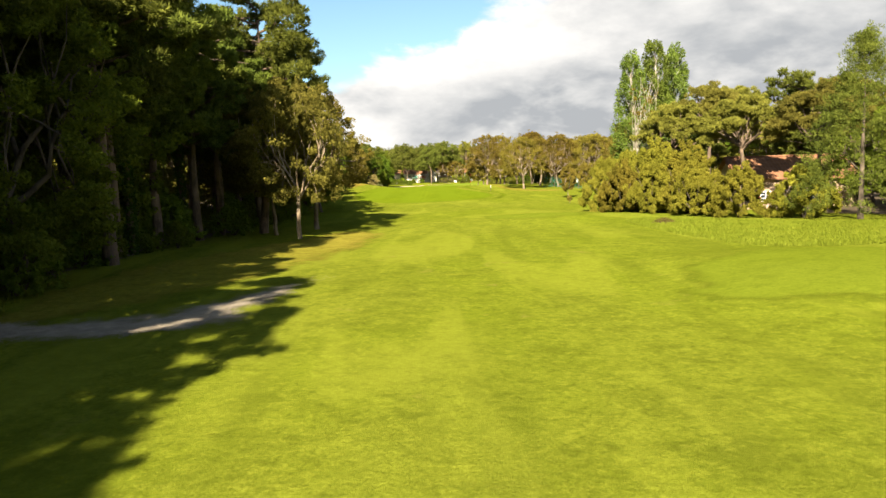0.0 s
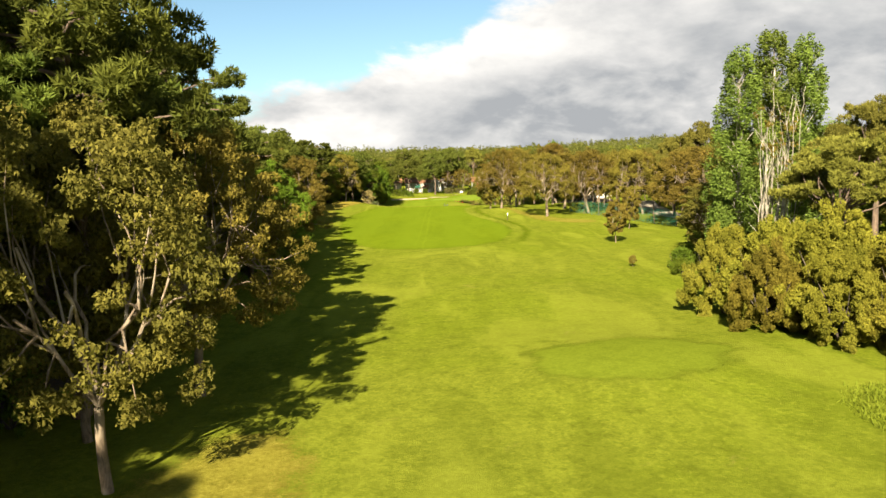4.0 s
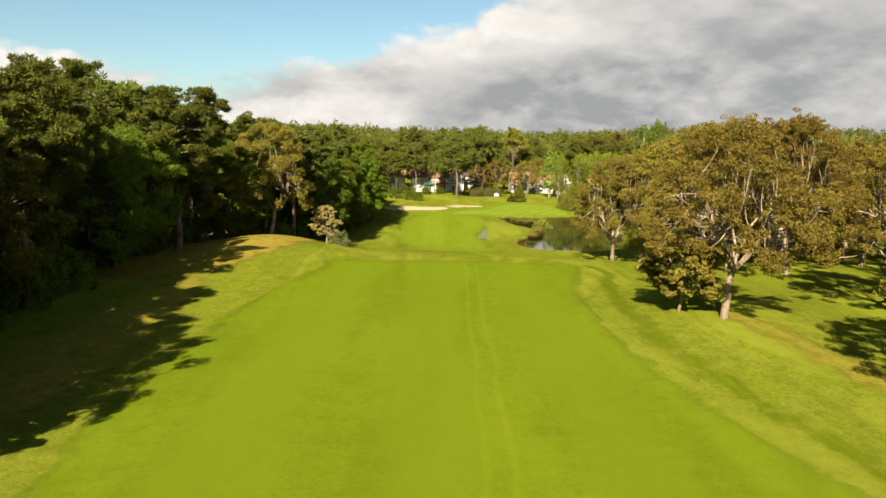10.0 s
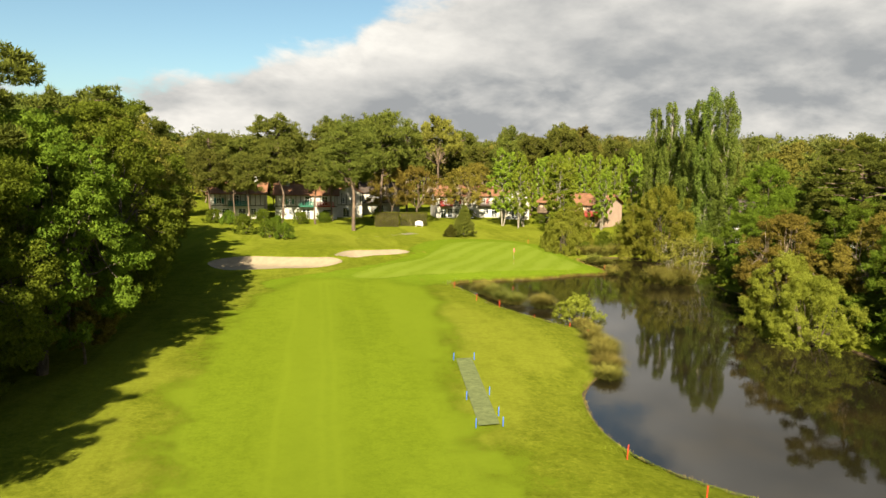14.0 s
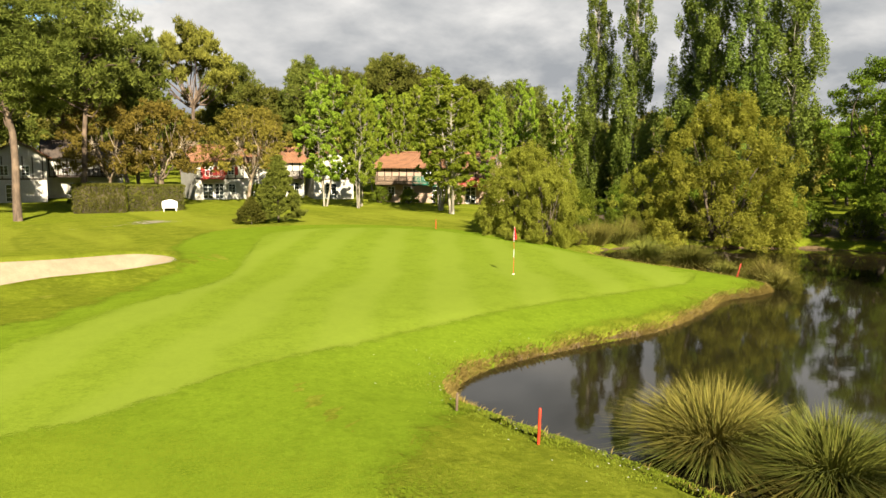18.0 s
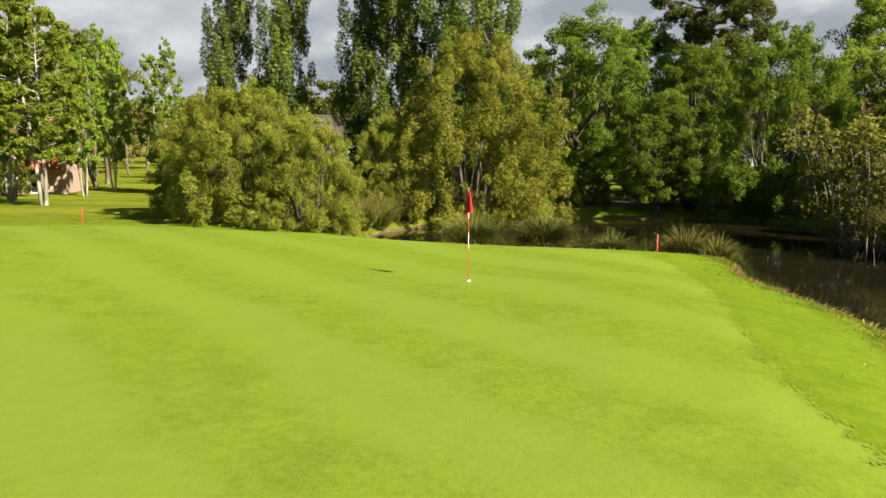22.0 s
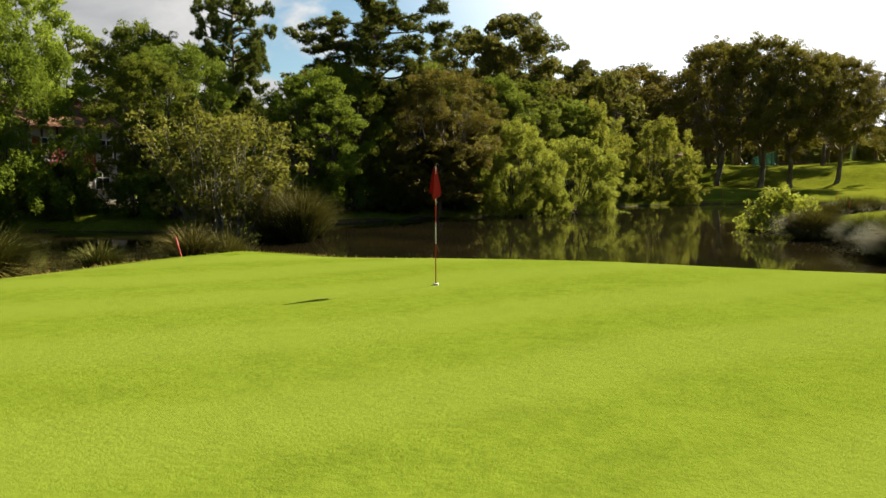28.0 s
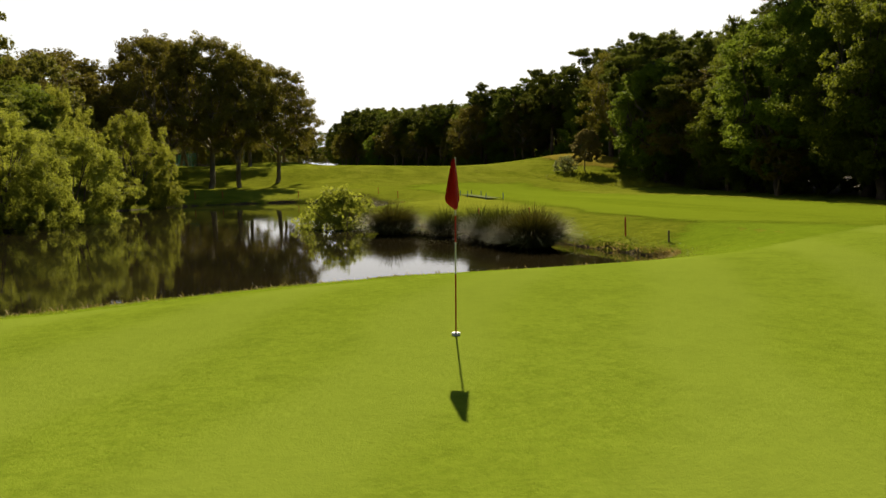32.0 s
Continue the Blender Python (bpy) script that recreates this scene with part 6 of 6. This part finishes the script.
def stake(x, y, h=0.62, tilt=0, mat="red_paint", label="red wooden water hazard stake", name="hazard_stake", r=0.028):
    v, f = tubes([[(0, 0, -0.25, r), (0, 0, h * 0.5, r), (0, 0, h - 0.03, r), (0, 0, h, r * 0.6), (0, 0, h + 0.001, 0.001)]], 8)
    ob = new(name, mesh_from(name, v, f, [M[mat]]))
    ob.matrix_basis = pose(x, y, on_ground(x, y), 0, tilt, 0)
    return tagged(ob, label, "stake", "stakes round the pond")


for x, y, tilt in ((-10.9, -15.6, 2), (-10.1, -23.1, 3), (-8.5, -26, -2), (-6.0, -29, 3), (-4.2, -33.5, 0), (-4.6, -38.6, 4), (-11.3, -61, 3), (-10.2, -66, 2), (-2.1, -67.4, 0), (5.3, -65.5, 3),
                   (11.2, -3.2, 22), (11.4, 13.5, 0), (8.2, 21, 0), (7.8, -64.4, 2)):
    stake(x, y, 0.7, tilt)
stake(-11.2, -13.2, 0.4, 2, "stake_wood", "short weathered wooden post in the grass", "wooden_post", 0.03)


def distance_marker(x, y):
    root = tagged(new("distance_marker"), "slim dark fairway marker post with a white top", "marker post")
    boxes("post", [(-0.05, 0.05, -0.05, 0.05, -0.2, 1.0)], M["dark_wood"], root)
    boxes("cap", [(-0.07, 0.07, -0.07, 0.07, 1.0, 1.6)], M["white_paint"], root, bevel=0.015)
    root.matrix_basis = pose(x, y, on_ground(x, y), 0, 0, 12)


distance_marker(-4.9, -160.3)
distance_marker(-47.7, -159.7)


def ground_net():
    """Turf-protecting net pegged between blue pegs."""
    root = tagged(new("ground_net"), "long grey net pegged on the fairway between blue posts", "net")
    n, m = 90, 12
    u, w = np.meshgrid(np.linspace(0, 1, m), np.linspace(0, 1, n))
    x = -17.45 + 1.15 * (w - 0.0) + 1.1 * u
    y = -57.0 + 12.2 * w + 0.1 * u
    z = ground_height(x, y) + 0.12 + 0.01 * np.sin(w * 40)
    new("sheet", mesh_from("sheet", np.stack([x, y, z], -1), grid_faces(n, m), [M["net"]])).parent = root
    for a, b in ((0, 0), (1, 0), (0, 1), (1, 1), (0, 0.35), (1, 0.4), (1, 0.12)):
        xx, yy = -17.45 + 1.15 * b + 1.1 * a + (0.15 if a else -0.15), -57.0 + 12.2 * b
        v, f = tubes([[(xx, yy, on_ground(xx, yy) - 0.1, 0.03), (xx, yy, on_ground(xx, yy) + 0.5, 0.03), (xx, yy, on_ground(xx, yy) + 0.51, 0.001)]], 8)
        new("peg", mesh_from("peg", v, f, [M["blue_paint"]])).parent = root


ground_net()


def notice_board(x, y):
    root = tagged(new("notice_board"), "blank white board on two short posts beside the hedge", "sign")
    bm = bmesh.new()
    xs = np.linspace(-0.75, 0.75, 13)
    top = [bm.verts.new((a, -0.03, 0.95 + 0.28 * math.cos(a * 2.0))) for a in xs]
    bot = [bm.verts.new((a, -0.03, 0.35)) for a in xs]
    for i in range(12):
        bm.faces.new((bot[i], bot[i + 1], top[i + 1], top[i]))
    ext = bmesh.ops.extrude_face_region(bm, geom=bm.faces[:])
    bmesh.ops.translate(bm, verts=[g for g in ext["geom"] if isinstance(g, bmesh.types.BMVert)], vec=(0, 0.06, 0))
    bmesh.ops.recalc_face_normals(bm, faces=bm.faces[:])
    part("board", bm, M["white_paint"], root)
    for a in (-0.6, 0.6):
        boxes("leg", [(a - 0.05, a + 0.05, 0.03, 0.12, -0.2, 0.9)], M["white_paint"], root)
    root.matrix_basis = pose(x, y, on_ground(x, y), 0, 0, -14)


notice_board(-5.4, 52.0)


def hedge(x0, x1, y, h, d, seed):
    rng = np.random.default_rng(seed)
    root = tagged(new("hedge"), "clipped box-shaped green hedge", "hedge")
    n = 16000
    p = np.stack([rng.uniform(x0, x1, n), rng.uniform(y - d / 2, y + d / 2, n), rng.uniform(0, h, n)], 1)
    k = rng.integers(0, 4, n)
    p[k == 0, 1] = y - d / 2
    p[k == 1, 2] = h
    p[k == 2, 1] = y + d / 2
    p += rng.normal(size=p.shape) * 0.05
    t = unit(n, rng) * 0.09
    b = unit(n, rng) * 0.05
    v = np.stack([p - t + b, p + t, p - t - b], 1).reshape(-1, 3)
    v[:, 2] += on_ground((x0 + x1) / 2, y)
    new("foliage", mesh_from("foliage", v, np.arange(3 * n).reshape(n, 3), [M["juniper"]])).parent = root
    core = boxes("core", [(x0 + 0.1, x1 - 0.1, y - d / 2 + 0.1, y + d / 2 - 0.1, 0, h - 0.1)], M["dark_bark"], root)
    core.location.z = on_ground((x0 + x1) / 2, y)


hedge(-14.2, -9.4, 53.5, 2.8, 2.2, 1)
hedge(-9.0, -3.6, 54.5, 2.6, 2.2, 2)


def fence():
    """Tall posts with green netting along the road behind the oaks."""
    root = tagged(new("net_fence"), "tall grey posts with green netting behind the oaks", "fence")
    a, b = np.array((12.8, -140.0)), np.array((24.2, -184.0))
    n = 6
    pts = [a + (b - a) * i / n for i in range(n + 1)]
    for i, (p, q) in enumerate(zip(pts, pts[1:] + [None])):
        z = on_ground(*p)
        lean = 0.35 * math.sin(i * 2.3)
        v, f = tubes([[(p[0], p[1], z - 0.2, 0.075), (p[0] + lean * 0.5, p[1], z + 3.2, 0.07), (p[0] + lean, p[1], z + 6.5, 0.06), (p[0] + lean, p[1], z + 6.51, 0.001)]], 8)
        new("post", mesh_from("post", v, f, [M["stake_wood"]])).parent = root
        if q is None:
            break
        zq = on_ground(*q)
        lines = [[(p[0], p[1], z + h, 0.014), (*((p + q) / 2), (z + zq) / 2 + h - 0.12, 0.014), (q[0], q[1], zq + h, 0.014)] for h in np.arange(0.15, 3.1, 0.2)]
        lines += [[(*(p + (q - p) * k), z + (zq - z) * k + 0.05, 0.012), (*(p + (q - p) * k), z + (zq - z) * k + 2.95, 0.012)] for k in np.arange(0.0, 1, 0.03)]
        v, f = tubes(lines, 3)
        new("netting", mesh_from("netting", v, f, [M["green_wood"]])).parent = root


fence()


def hay_heap(x, y):
    """A low heap of cut dry grass."""
    rng = np.random.default_rng(8)
    root = tagged(new("hay_heap"), "small heap of cut brown grass beside the bushes", "hay heap")
    n = 2600
    a, q = rng.uniform(0, 6.283, n), np.sqrt(rng.random(n))
    p = np.stack([np.cos(a) * q * 1.15, np.sin(a) * q * 0.8, 0.5 * (1 - q * q) - 0.06], 1)
    v, f = blades(p, 0.22, rng, 1.6, 0.014)
    tagged(new("dry_stalks", mesh_from("dry_stalks", v, f, [M["reed"]])), kind="stuff").parent = root
    ang, rad = np.meshgrid(np.arange(25) * 2 * np.pi / 24, np.linspace(0.001, 1, 8))
    lump = 1 + 0.12 * np.sin(ang * 3) + 0.08 * np.sin(ang * 5 + 1)
    m = np.stack([np.cos(ang) * rad * 1.1 * lump, np.sin(ang) * rad * 0.76 * lump, 0.48 * (1 - rad**2) - 0.08], -1)
    new("mound", mesh_from("mound", m, grid_faces(8, 25), [M["dirt"]])).parent = root
    root.location = (x, y, on_ground(x, y))


hay_heap(-0.8, -288.9)
# paths and bare ground
dish("gravel_path", ring([(-48, -330), (-38, -331.2), (-30, -330), (-28.4, -324), (-27.4, -317), (-30, -318), (-32.5, -323.5), (-38, -325.5), (-48, -322)]), M["path"],
     "pale worn gravel path across the rough", "path", 0.02, 14)
dish("worn_path", ring([(-21, 29), (-15, 33.2), (-11.5, 35.2), (-5, 37.0), (-5.4, 38.4), (-8.6, 41), (-10, 42), (-11.4, 37.4), (-15, 34.4), (-21, 30)]), M["path"], "worn sandy path in the grass", "path", 0.02, 10)
strip("road", [(-185, 36), (-160, 30), (-130, 33), (-100, 40)], [(-185, 42), (-160, 36), (-130, 39), (-100, 46)], M["gravel"], "pale road behind the oaks", "road", 0.04, 40, 6)
dish("dry_bank", ring([(-60, -118), (-49, -118), (-42.5, -104), (-39.8, -92), (-42, -85), (-50, -80), (-58, -84), (-61, -100)]), M["dry_mound"], "dry straw-coloured grass on a mound", "grass", 0.06, 40)
dish("dry_bank", ring([(-48, -165), (-44, -150), (-45, -130), (-48, -116), (-52, -120), (-53, -140), (-51, -160)]), M["dry_grass"], "dry yellowed grass beside the fairway", "grass", 0.012, 24)
dish("dry_bank", ring([(-40, -328), (-32, -319), (-27.5, -304), (-25.8, -290), (-31, -286), (-36, -298), (-42, -314)]), M["dry_grass"], "dry yellowed grass beside the woods", "grass", 0.012, 24)
dish("dry_bank", ring([(3, -165), (10, -172), (14, -165), (8, -156), (2, -140), (-3, -122), (-5, -130), (-1, -150)]), M["dry_grass"], "dry yellowed grass under the oaks", "grass", 0.012, 24)
strip("first_cut", [(y, x + 0.6) for y, x in FAIRWAY_RIGHT[1:-1]], [(y, x + 3.4) for y, x in FAIRWAY_RIGHT[1:-1]], M["first_cut"], "darker band of longer grass along the fairway", "grass", 0.008, 120, 8)
